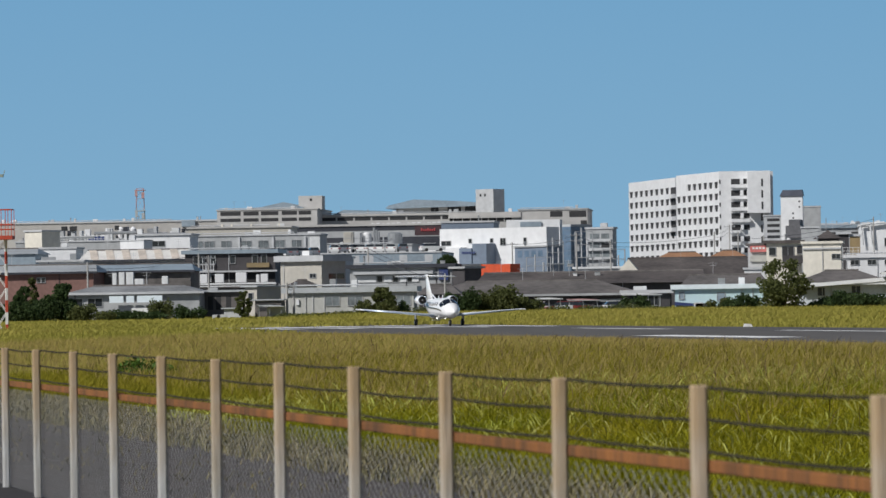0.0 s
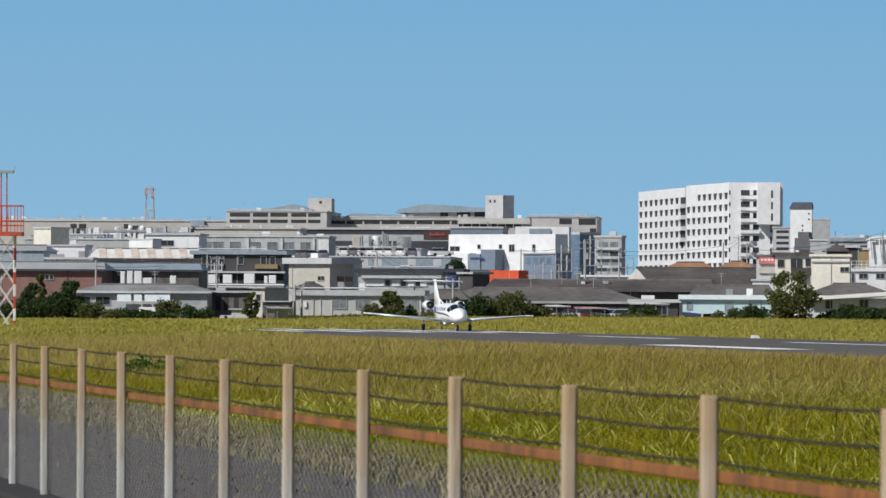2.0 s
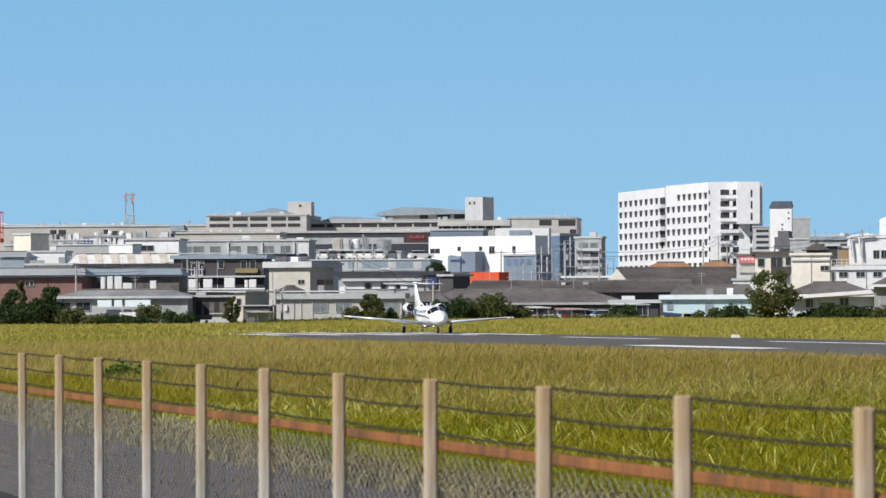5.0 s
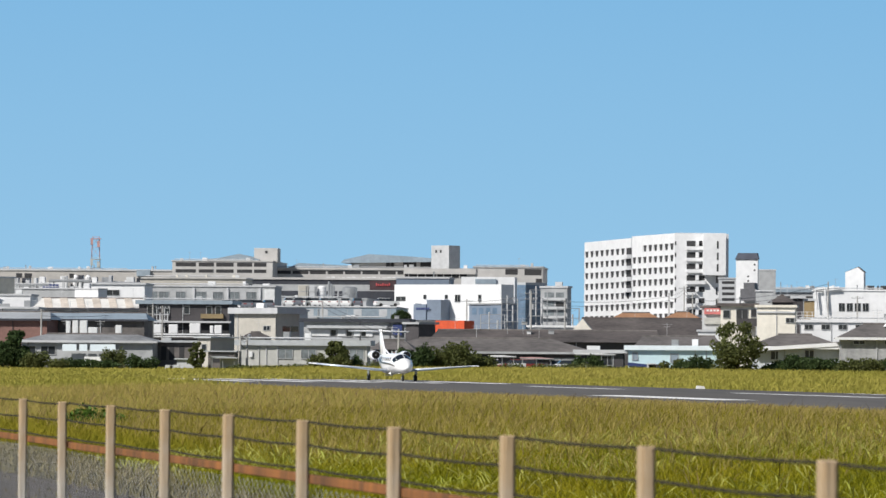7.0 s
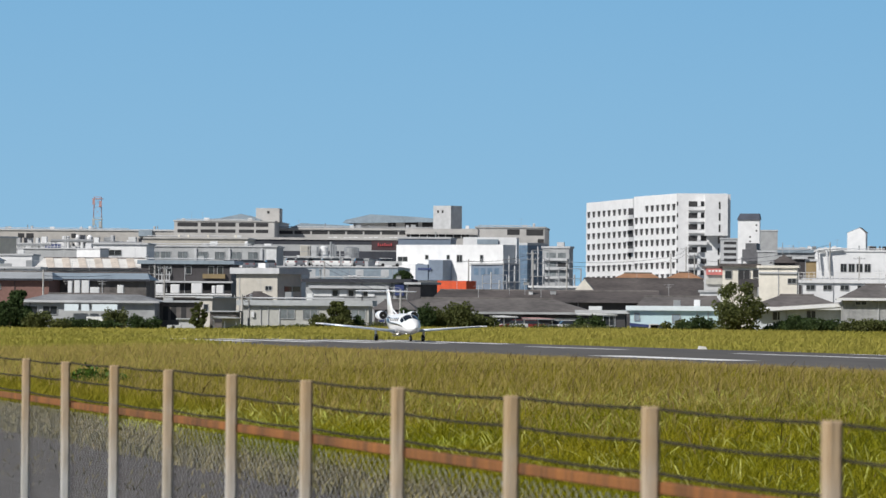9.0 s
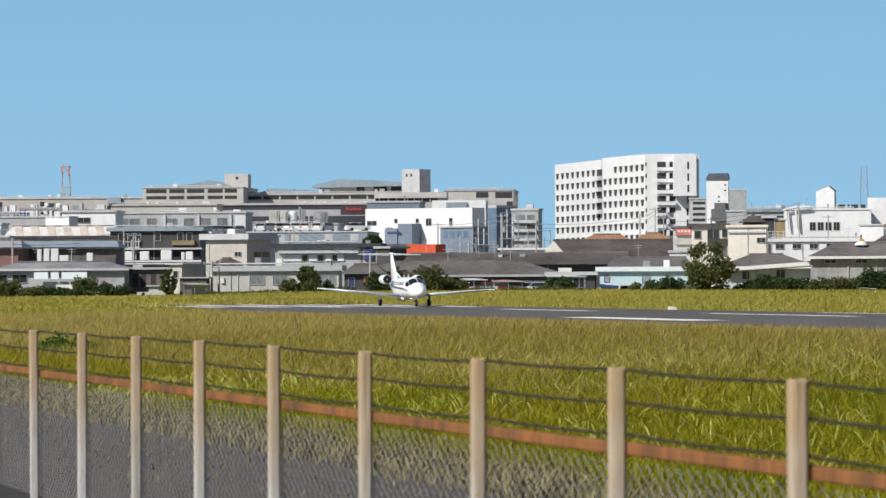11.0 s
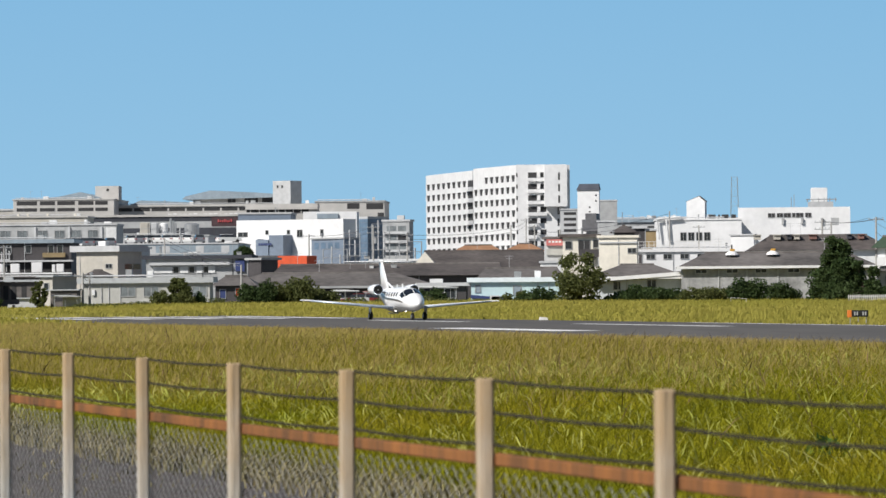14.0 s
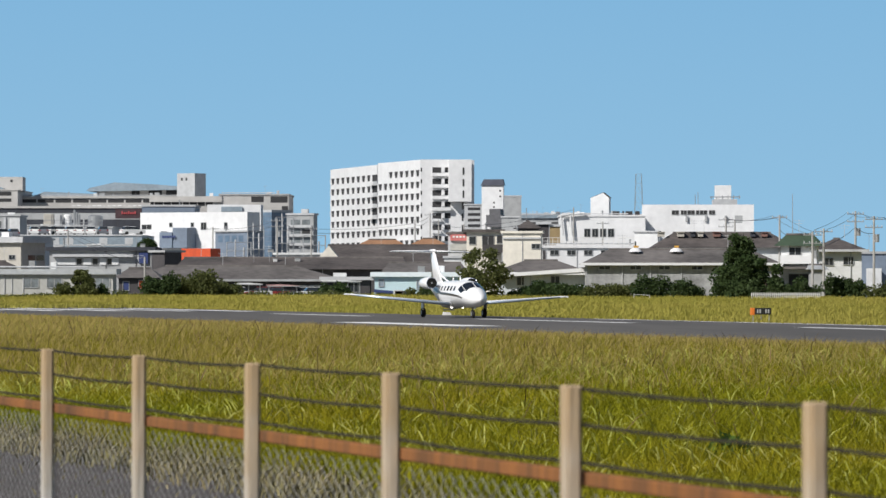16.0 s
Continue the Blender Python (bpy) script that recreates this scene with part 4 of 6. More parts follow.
# the bays are flat: their shade is a dark panel
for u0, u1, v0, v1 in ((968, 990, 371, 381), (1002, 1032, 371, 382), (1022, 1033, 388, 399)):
    h.window(u0, u1, v0, v1, SHADEHOLE, False, "opening_shade")
h = House("mall", "dark slate shopping centre facade", "mall", 510, 775, 1160, 392, DARK, depth=40).flat(CPARK, 0.5, 0.3, False)
for i in range(7):
    h.panel("sign_bar", 739 + 3.8 * i, 741.4 + 3.8 * i, 399 if i % 3 else 397.5, 402.5, REDSIGN, 0.3, "red sign letter block")
h.panel("maroon_band", 728, 774, 393, 410, mat("maroon_cladding", (0.072, 0.042, 0.047), 0.9), 0.12, "dark maroon cladding round the sign")
h.panel("cladding_joint", 511, 774, 412, 400.6, GREY, 0.06)
for u0 in (540, 572, 604, 636, 668, 700, 732):
    h.panel("cladding_joint", u0, u0 + 0.5, 393, 440, BROWN, 0.05)
for u0 in range(650, 770, 9):
    h.panel("skylight", u0, u0 + 6, 387.5 - (u0 % 4) * 0.4, 391, WHITE, -2, "", 4)
h = House("mall", "grey-blue upper storey behind the white factory", "mall", 775, 868, 1120, 389, BLUEWALL, depth=20).flat(PALE, 0.4, 0.2)
h = House("tank_deck", "pale roof carrying box tanks", "building", 540, 722, 1008, 427, PALE, depth=26).flat(GREY, 0.3, 0.2)
zt = h.base + h.h + 0.3
for u0, u1, v0, m, lab in ((604, 622, 403, CREAM, "cream box tank on a roof"), (623, 636, 404, PALE, "grey box tank on a roof"), (638, 653, 404, WHITE, "white round-shouldered tank on a roof"), (681, 707, 405, STEEL, "round steel tank on a roof")):
    w, top = (u1 - u0) * K * 1024, (427 - v0) * K * 1024 - 0.2
    if m in (WHITE, STEEL):
        f = Form().bar((w / 2, 1.4, 0), (w / 2, 1.4, top * 0.9), w / 2, None, 18).bar((w / 2, 1.4, top * 0.9), (w / 2, 1.4, top), w / 2, w * 0.3, 18)
    else:
        f = Form().box(0, w, 0, 2.6, 0, top, 0.12)
    tank = solid("roof_tank", f, m, lab, "tank", Matrix.Translation((gx(u0, 1024), 1010, zt)), "roof tanks")
    part("tank_band", Form().box(-0.05, w + 0.05, 0.0 if m in (WHITE, STEEL) else -0.05, 0.1, top * 0.48, top * 0.53), GREY, tank)
    part("ladder", Form().bar((w * 0.75, -0.12, 0), (w * 0.75, -0.12, top), 0.05, None, 4).bar((w * 0.75 + 0.4, -0.12, 0), (w * 0.75 + 0.4, -0.12, top), 0.05, None, 4), STEEL, tank)
f = Form()
for u in (656, 660, 664):
    f.bar((gx(u, 1024), 1025, zt), (gx(u, 1024), 1025, gz(395 + (u - 656), 1024)), 0.25, None, 8)
solid("exhaust_stack", f, STEEL, "cluster of steel exhaust pipes on a roof", "exhaust")
h = House("factory", "white factory with small windows and shaded blue side", "factory", 772, 961, 1000, 402, WHITE, u1=984, phi=30).parapet(WHITE, 0.4)
for u0, u1, v0, v1 in ((824, 829, 417, 424), (862, 867, 417, 424), (880, 889, 417, 429), (921, 926, 417, 428), (775, 792, 420, 428)):
    h.window(u0, u1, v0, v1, GLASS, True)
h.panel("annex", 760, 820, 432, 462, WHITE, 2.5).panel("annex", 824, 846, 434, 462, BLUEWALL, 4.0, "slate-blue annex").panel("annex", 846, 871, 426, 462, BLUEWALL, 3.7, "taller slate-blue annex")
for i in range(6):
    h.panel("sign_bar", 829 + 4 * i, 832 + 4 * i, 440, 444, BLUE, 4.1, "dark sign letter block", -4.02)
h = House("factory", "upper white block of the factory", "factory", 890, 985, 1025, 388, WHITE, depth=10).parapet(WHITE, 0.3)
h.panel("roof_screen", 915, 952, 389, 398, BLUEGREY, 0.4)
h = House("factory", "grey-blue workshop with pipes before the factory", "factory", 905, 962, 960, 434, BLUEWALL, u1=990, phi=30).flat(GREY, 0.3, 0.2)
for u0 in (910, 922, 934, 946):
    h.window(u0, u0 + 8, 440, 452, BLUEGLASS, False)
h = House("office", "blue glass office block", "office", 984, 1004, 1060, 399, BLUEGLASS, u1=1041, phi=40).parapet(PALE, 0.5)
for v in range(405, 470, 9):
    h.panel("spandrel", 984, 1004, v, v + 1.2, BLUEWALL, 0.1)
    part("spandrel", Form().box(h.w, h.w + 0.1, 0.3, h.d - 0.3, h.pz(v + 2), h.pz(v)), BLUEWALL, h.root)
h = House("apartment_house", "grey rendered block with deep balconies", "apartment house", 1031, 1078, 1010, 404, GREY, u1=1086, phi=15).flat(PALE, 0.4, 0.2)
for v in (412, 428, 444):
    h.window(1038, 1055, v, v + 9, TEAL, False).window(1058, 1072, v, v + 9, SHADEHOLE if v == 428 else TEAL, False)
    h.panel("balcony_rail", 1033, 1076, v + 10, v + 14, PALE, 0.7)
h = House("house", "pale low-roofed shed below the factories", "shed", 1010, 1090, 850, 474, PALE, depth=9).flat(WHITE2, 0.35, 0.4)
h = House("container", "orange tarpaulin-covered stack beside the sheds", "container", 845, 896, 730, 463, ORANGE, u1=914, phi=30)

def pipe_rack(u, y, w, vtop, label):
    x = gx(u, y)
    zb = ground_z(x, y)
    root = thing("pipe_rack", label, "pipe rack", Matrix.Translation((x, y, zb)))
    h = gz(vtop, y) - zb
    f = Form()
    for i in range(6):
        za, zb2 = h * i / 6, h * (i + 1) / 6
        for px in (0, w):
            f.bar((px, 0, za), (px, 0, zb2), 0.07, None, 5).bar((px, 3, za), (px, 3, zb2), 0.07, None, 5)
        f.bar((0, 0, zb2), (0, 3, zb2), 0.045, None, 4).bar((w, 0, zb2), (w, 3, zb2), 0.045, None, 4)
        f.bar((0, 0, zb2), (w, 0, zb2), 0.06, None, 5).bar((0, 0, za), (w, 0, zb2), 0.035, None, 4)
    part("frame", f, STEEL, root)
    part("pipe", Form().bar((w * 0.35, 0.6, 0), (w * 0.35, 0.6, h * 1.05), 0.14, None, 8).bar((w * 0.7, 0.8, 0), (w * 0.7, 0.8, h * 0.9), 0.18, None, 8), PALE, root)
    part("walkway", Form().box(-0.3, w + 0.3, -0.4, 3.2, h * 0.66, h * 0.66 + 0.12), STEEL, root)


pipe_rack(1012, 930, 3.2, 408, "steel pipe rack with risers beside the factory")
pipe_rack(962, 945, 3.0, 424, "steel pipe rack beside the blue workshop")
pipe_rack(1060, 950, 4.2, 440, "steel pipe rack below the balconies")
pipe_rack(925, 940, 4.5, 452, "low steel pipe rack before the workshop")
pipe_rack(662, 905, 3.0, 418, "steel pipe rack by the roof tanks")

# ---- white apartment block ----
def apartment():
    root = thing("apartment_block", "tall white apartment block with rows of small windows", "apartment block", Matrix.Translation((gx(1268, 1255), 1255, ground_z(0, 1255) - 0.05)))
    base = ground_z(0, 1255) - 0.05
    top = 33.55 - base

    def wing(x0, y0, x1, y1, nwin, setback, first):
        """A long wing from its near end (x0, y0) to its far end (x1, y1)."""
        d = Vector((x1 - x0, y1 - y0, 0))
        length = d.length
        piece = part("wing", Form().box(0, length, -14, 0, 0, top - setback), WHITE, root)
        ang = math.atan2(d.y, d.x)
        piece.matrix_basis = Matrix.Translation((x0 - gx(1268, 1255), y0 - 1255, 0)) @ Matrix.Rotation(ang, 4, "Z")
        bay = length / nwin
        # dark trapezoid: the slanting shadow is built into the window's shape
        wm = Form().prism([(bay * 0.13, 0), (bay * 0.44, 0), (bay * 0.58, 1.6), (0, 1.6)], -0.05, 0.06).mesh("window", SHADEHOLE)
        sm = Form().prism([(bay * 0.58, 0), (bay * 0.58 + 0.35, 0), (bay * 0.58 + 0.35, 1.6), (bay * 0.58, 1.6)], 0.0, 0.30).mesh("shade_fin", WHITE)
        for s in range(10):
            z = top - 4.1 - setback - s * 2.9
            if z < 1:
                break
            for i in range(nwin):
                if s == 0 and i >= nwin - first:
                    continue
                w = new("window", wm)
                w.parent, w.location = piece, (i * bay + bay * 0.2, 0, z)
                q = new("shade_fin", sm)
                q.parent = w
        for s in range(4 if first == 0 else 0):
            z = top - 4.2 - s * 2.9
            b = part("balcony", Form().box(-0.6, bay * 0.85, 0.02, 1.2, z - 1.1, z - 0.1), WHITE, piece)
            # dark panel on the flat wall for the shade behind the balcony
            part("recess_shade", Form().box(-0.4, bay * 0.85, -0.04, 0.08, z, z + 1.7), SHADEHOLE, b)
        return piece

    x_a, x_b, x_c = gx(1268, 1255), gx(1192, 1292), gx(1190, 1310)
    wing(x_a, 1255.6, x_b, 1292, 8, 0.0, 2)
    wing(x_c, 1309, gx(1108, 1363), 1363, 9, 0.0, 0)
    # the end that faces the airfield
    w = (1356 - 1268) * K * 1255
    part("end_wall", Form().box(0, w, 0, 13, 0, top - 0.05), WHITE, root)

    def lx(u):
        return (u - 1268) * K * 1255

    def lz(v):
        return gz(v, 1255) - base
    for s in range(10):
        v = 322 + 20.3 * s - 2
        if lz(v + 9) < 0.5:
            break
        part("window", Form().box(lx(1262.5 + 5.5), lx(1270.5), -0.05, 0.05, lz(v + 7), lz(v)), SHADEHOLE, root)
        b = part("balcony", Form().box(lx(1288), lx(1322 if s < 4 else 1304), -1.1, -0.02, lz(v + 15), lz(v + 9)), WHITE, root)
        # balcony shade as a dark panel; the end wall has no hollow
        part("recess_shade", Form().box(lx(1289), lx(1304.5), -0.06, 0.05, lz(v + 9), lz(v - 1)), SHADEHOLE, b)
        part("window", Form().box(lx(1311), lx(1321), -0.05, 0.05, lz(v + 8), lz(v - 1)), SHADEHOLE, root)
        part("divider", Form().box(lx(1305), lx(1310), -1.0, -0.0, lz(v + 8), lz(v - 1)), WHITE, b)
        part("slit_window", Form().box(lx(1341), lx(1344), -0.05, 0.05, lz(v + 13), lz(v)), SHADEHOLE, root)
    part("overhang", Form().box(lx(1317), lx(1357), -3.2, -0.02, lz(380), lz(306)), WHITE, root, "projecting upper end bay")
    for s in range(4):
        v = 320 + 20.3 * s
        part("slit_window", Form().box(lx(1341), lx(1344), -3.26, -3.18, lz(v + 13), lz(v)), SHADEHOLE, root)
    part("fire_escape", Form().box(lx(1357), lx(1364), 4, 7, lz(366), lz(345)), GREY, root)
    f = Form().box(0, w, -0.02, 0.25, top - 0.05, top + 0.05)
    part("parapet", f, WHITE, root)


apartment()
h = House("tower", "slim white tower with dark pitched cap", "tower", 1377, 1415, 1100, 351, WHITE, u1=1417, phi=12)
part("cap", Form().prism([(-0.2, h.h), (h.w + 0.2, h.h), (h.w - 0.1, h.pz(340)), (0.5, h.pz(340))], -0.3, h.d + 0.3), mat("dark_slate_cap", (0.085, 0.095, 0.125), 0.8), h.root)
for u, v in ((1408, 359), (1408, 369), (1397, 380), (1397, 388)):
    h.window(u, u + 3, v, v + 3, SHADEHOLE, False)
h.panel("lower_annex", 1395, 1414, 393, 425, DARKTANK, 4.0, "dark grey stepped annex").panel("lower_annex", 1391, 1418, 404, 425, DARKTANK, 5.5, "dark grey stepped annex")
h = House("tower", "plain grey block beside the white tower", "building", 1414, 1447, 1150, 371, GREY, depth=12).flat(PALE, 0.3, 0.1)
h = House("house", "grey low roofs below the tower", "building", 1412, 1442, 1000, 408, GREY, depth=10).flat(PALE, 0.3, 0.2)
h = House("apartment_house", "small apartment house with open galleries", "apartment house", 1346, 1380, 1180, 386, PALE, depth=10).flat(PALE, 0.3, 0.2)
for v in (390, 400, 410, 420):
    h.window(1352, 1374, v, v + 5, SHADEHOLE, False)
h = House("station", "long low dark roof on the skyline", "hall", 1446, 1530, 1400, 409, GREY, depth=20).flat(BLUEGREY, 0.9, 0.5)
for v in (416, 421):
    h.window(1450, 1525, v, v + 3, SHADEHOLE, False)
h = House("station", "long pale roof on the skyline behind the houses", "hall", 1440, 1700, 1600, 404, GREY, depth=20).flat(PALE, 0.5, 0.5)
h = House("house", "cream house with brown balcony and dark openings", "house", 1350, 1412, 720, 434, CREAM2, depth=9).flat(TILE, 0.4, 0.5)
h.window(1355, 1366, 442, 455).window(1378, 1398, 440, 458, SHADEHOLE).window(1404, 1413, 440, 453, SHADEHOLE)
h.panel("balcony", 1378, 1428, 456, 470, BROWN, 1.2)
h = House("house", "small shop with red and white sign", "shop", 1317, 1352, 725, 437, PALE, depth=8).flat(TILE2, 0.3, 0.3)
h.panel("sign", 1321, 1354, 438, 449, PINKSIGN, 0.4, "red sign board")
for i in range(4):
    h.panel("sign_bar", 1325 + 6 * i, 1329 + 6 * i, 440.5, 444, WHITEPAINT, 0.45, "white sign letter block", -0.405)
h.panel("lower_sign", 1321, 1350, 455, 466, BEIGE, 0.3)
h = House("house", "low white wall and roof beside the tree", "house", 1310, 1345, 690, 480, WHITE2, depth=6).flat(PALE, 0.3, 0.2)
h = House("house", "plain cream house with parapet and one window", "house", 1415, 1482, 715, 436, CREAM2, u1=1486, phi=10).flat(CREAM2, 0.35, 0.3)
h.panel("cornice", 1415, 1482, 443, 446, PALE, 0.25)
h.window(1466, 1480, 455, 463)
h = House("house", "dark gabled roof behind the cream house", "house", 1440, 1478, 780, 427, BROWN, depth=8).hip(414, TILE, 2.0, 0.6)
h = House("water_tower", "brown tank house on a roof", "building", 1478, 1496, 800, 420, BROWN, depth=5).flat(PALE, 0.4, 0.4)
h = House("tank", "round ochre tank beside the pale pipes", "building", 1498, 1516, 800, 424, mat("ochre_tank", (0.33, 0.24, 0.12), 0.7), depth=4).flat(PALE, 0.3, 0.2)
h = House("long_house", "long white low building with railings", "building", 1484, 1700, 725, 462, WHITE, depth=10).flat(WHITE, 0.4, 0.3)
f = Form()
for i in range(24):
    f.bar((h.px(1486 + 9 * i), -0.2, h.h), (h.px(1486 + 9 * i), -0.2, h.h + 1.5), 0.05, None, 4)
for z in (0.5, 1.0, 1.5):
    f.bar((h.px(1486), -0.2, h.h + z), (h.px(1693), -0.2, h.h + z), 0.04, None, 4)
part("railing", f, WHITEPAINT, h.root)
for u in (1500, 1530, 1560, 1590, 1620):
    h.window(u, u + 14, 466, 474)
h.panel("door", 1486, 1492, 466, 485, BROWN)
h = House("house", "white box-shaped stair house", "building", 1650, 1690, 690, 434, WHITE, u1=1694, phi=20).flat(PALE, 0.2, 0.2)
h.window(1650.5, 1653, 450, 462, GLASS, False)
h = House("factory", "long white factory with dark roof windows", "factory", 1664, 1862, 1000, 388, WHITE, u1=1866, phi=6).parapet(WHITE, 0.4)
for u0, u1 in ((1717, 1729), (1733, 1743), (1745, 1757), (1760, 1765), (1767, 1779), (1783, 1793)):
    h.window(u0, u1, 395, 402, SHADEHOLE, True)
for u in (1741, 1775, 1810):
    h.panel("duct", u, u + 4, 404, 414, GREY, 0.5)
h.window(1828, 1842, 404, 416, GREY, False)
h = House("factory", "lower western part of the white factory", "factory", 1516, 1668, 985, 406, WHITE, depth=20).flat(WHITE, 0.3, 0.2)
for u in (1560, 1574, 1588, 1602):
    h.window(u, u + 10, 428, 442)
for u0, u1 in ((1611, 1623), (1628, 1631), (1634, 1646), (1651, 1659)):
    h.atop("roof_window", u0, u1, 396, SHADEHOLE, 3, 2)
h.atop("upper_wall", 1608, 1668, 404, WHITE, 5.2, 10)
part("pipes", Form().bar((h.px(1518), -0.8, h.pz(404)), (h.px(1560), -0.8, h.pz(400)), 0.22, None, 8).bar((h.px(1518), -0.8, h.pz(404)), (h.px(1522), -0.8, h.pz(440)), 0.22, None, 8)
     .bar((h.px(1535), -0.8, h.pz(402)), (h.px(1538), -0.8, h.pz(440)), 0.22, None, 8), WHITE2, h.root)
h = House("silo_tower", "white stair tower with dark pitched roof", "tower", 1571, 1603, 1010, 373, WHITE, u1=1608, phi=14)
part("gable", Form().prism([(0, h.h), (h.w, h.h), (h.w * 0.68, h.pz(364))], 0, 0.13), WHITE, h.root)
part("cap", Form().prism([(-0.2, h.h), (h.w + 0.2, h.h), (h.w * 0.68, h.pz(363))], 0.15, h.d + 0.2), TILE2, h.root)
h = House("roof_plant", "rooftop plant house with cooling tower and frames", "plant house", 1790, 1832, 1012, 375, PALE, depth=8)
h.atop("cooling_tower", 1794, 1822, 350, WHITE, 1, 5)
f = Form()
for u in (1786, 1796, 1806, 1816, 1826, 1836):
    f.bar((h.px(u), 0.3, h.h), (h.px(u), 0.3, h.pz(368 if u > 1800 else 372)), 0.12, None, 4)
f.bar((h.px(1784), 0.3, h.pz(371)), (h.px(1838), 0.3, h.pz(371)), 0.14, None, 4)
part("steel_frame", f, STEEL, h.root)


# ---- masts, poles and cables ----
def lattice(f, x, y, z0, z1, w0, w1, bays, r):
    """A four-legged braced mast."""
    c = ((-1, -1), (1, -1), (1, 1), (-1, 1))
    for i in range(bays):
        za, zb = z0 + (z1 - z0) * i / bays, z0 + (z1 - z0) * (i + 1) / bays
        wa, wb = (w0 + (w1 - w0) * i / bays) / 2, (w0 + (w1 - w0) * (i + 1) / bays) / 2
        for k in range(4):
            a, b = c[k], c[(k + 1) % 4]
            f.bar((x + a[0] * wa, y + a[1] * wa, za), (x + a[0] * wb, y + a[1] * wb, zb), r, None, 4)
            f.bar((x + a[0] * wa, y + a[1] * wa, za), (x + b[0] * wb, y + b[1] * wb, zb), r * 0.6, None, 4)
            f.bar((x + a[0] * wb, y + a[1] * wb, zb), (x + b[0] * wb, y + b[1] * wb, zb), r * 0.6, None, 4)


def far_pylon(u, y, vtop, label, banded):
    x, zb, zt = gx(u, y), ground_z(0, y), gz(vtop, y)
    root = thing("lattice_mast", label, "mast", Matrix.Translation((x, y, zb)))
    n = 6
    for i in range(n):
        f = Form()
        z0, z1 = (zt - zb) * i / n, (zt - zb) * (i + 1) / n
        lattice(f, 0, 0, z0, z1, 7.5 - 4.2 * i / n, 7.5 - 4.2 * (i + 1) / n, 2, 0.12 if banded else 0.10)
        if banded and i >= 4:
            f.box(-2.6, 2.6, -2.6, 2.6, z1 - 1.2, z1 - 0.8).box(-2.4, -1.2, -2.7, -1.9, z1 - 4, z1 - 1.2).box(0.8, 2.2, -2.7, -1.9, z1 - 5, z1 - 2)
        # the haze is put into the pale colours of the banded sections
        part("section", f, (HAZY_FADED_RED if i % 2 else ZINC) if banded else STEEL, root)


far_pylon(243, 2500, 319, "far red and white lattice radio mast", True)
far_pylon(1656, 3000, 330, "far grey lattice transmission mast", False)


def glide_mast():
    y = 372.0
    x = gx(-2, y) - 0.37
    zb = ground_z(x, y)
    root = thing("antenna_mast", "red and white antenna mast with caged platform", "mast", Matrix.Translation((x, y, zb)))
    zt = gz(406, y) - zb
    za = gz(382, y) - zb
    for i in range(8):
        for sx in (-1, 1):
            for sy in (-1, 1):
                leg = Form().bar((sx * 0.62, sy * 0.62, zt * i / 8), (sx * 0.62, sy * 0.62, zt * (i + 1) / 8), 0.06, None, 6)
                part("leg_section", leg, REDPAINT if i % 2 == 0 else WHITEPAINT, root)
    for sy in (-0.62, 0.62):
        for i in range(4):
            zlo, zb2 = zt * i / 4, zt * (i + 1) / 4
            part("brace", Form().bar((-0.62, sy, zlo), (0.62, sy, zb2), 0.03, None, 4), WHITEPAINT, root)
            part("brace", Form().bar((0.62, sy, zlo), (-0.62, sy, zb2), 0.03, None, 4), WHITEPAINT, root)
    f = Form().box(-1.9, 1.2, -1.2, 1.2, zt, zt + 0.28)
    part("platform", f, REDPAINT, root)
    f = Form()
    zc = gz(353, y) - zb
    for px in (-1.85, -1.1, -0.45, 0.2, 0.7, 1.15):
        for py in (-1.15, 1.15):
            f.bar((px, py, zt + 0.28), (px, py, zc), 0.035, None, 4)
    for z in (zt + 0.75, (zt + zc) / 2, zc):
        for py in (-1.15, 1.15):
            f.bar((-1.88, py, z), (1.17, py, z), 0.045, None, 4)
        f.bar((1.15, -1.15, z), (1.15, 1.15, z), 0.045, None, 4)
    part("cage", f, REDPAINT, root)
    f = Form()
    for px in (-0.95, -0.42, 0.0):
        f.bar((px, 0, zt + 0.28), (px, 0, za + 3.6), 0.06, 0.05, 6)
    part("antenna_pole", f, REDPAINT, root)
    f = Form().box(-1.6, 0.5, -0.3, 0.3, za + 3.6, za + 3.8).bar((0.5, 0, za + 3.7), (0.62, 0, za + 4.1), 0.04, None, 4)
    part("antenna_bar", f, mat("grey_green_antenna", (0.28, 0.34, 0.31), 0.6), root)


glide_mast()


def utility_pole(u, y, vtop, arms, label="grey concrete utility pole with cables"):
    x = gx(u, y)
    zb = ground_z(x, y)
    h = gz(vtop, y) - zb
    root = thing("utility_pole", label, "utility pole", Matrix.Translation((x, y, zb)), "utility poles")
    part("pole", Form().bar((0, 0, -0.2), (0, 0, h), 0.17, 0.11, 10), PIPE, root)
    for i in range(arms):
        z = h - 0.4 - 0.9 * i
        a = part("crossarm", Form().box(-1.0, 1.0, -0.06, 0.06, z, z + 0.1), STEEL, root)
        for k in (-0.9, -0.3, 0.4, 0.9):
            part("insulator", Form().bar((k, 0, z + 0.1), (k, 0, z + 0.32), 0.06, 0.04, 6), PALE, a)
    if arms > 1:
        part("transformer", Form().bar((0.35, 0, h - 2.9), (0.35, 0, h - 2.0), 0.26, None, 10), STEEL, root)
    return x, y, zb + h


POLES = [utility_pole(1908, 640, 403, 1), utility_pole(1967, 545, 433, 2, "grey concrete utility pole by the picket fence"), utility_pole(1987, 548, 427, 1, "grey concrete utility pole by the picket fence"),
         utility_pole(2044, 590, 396, 2), utility_pole(2077, 560, 405, 2)]
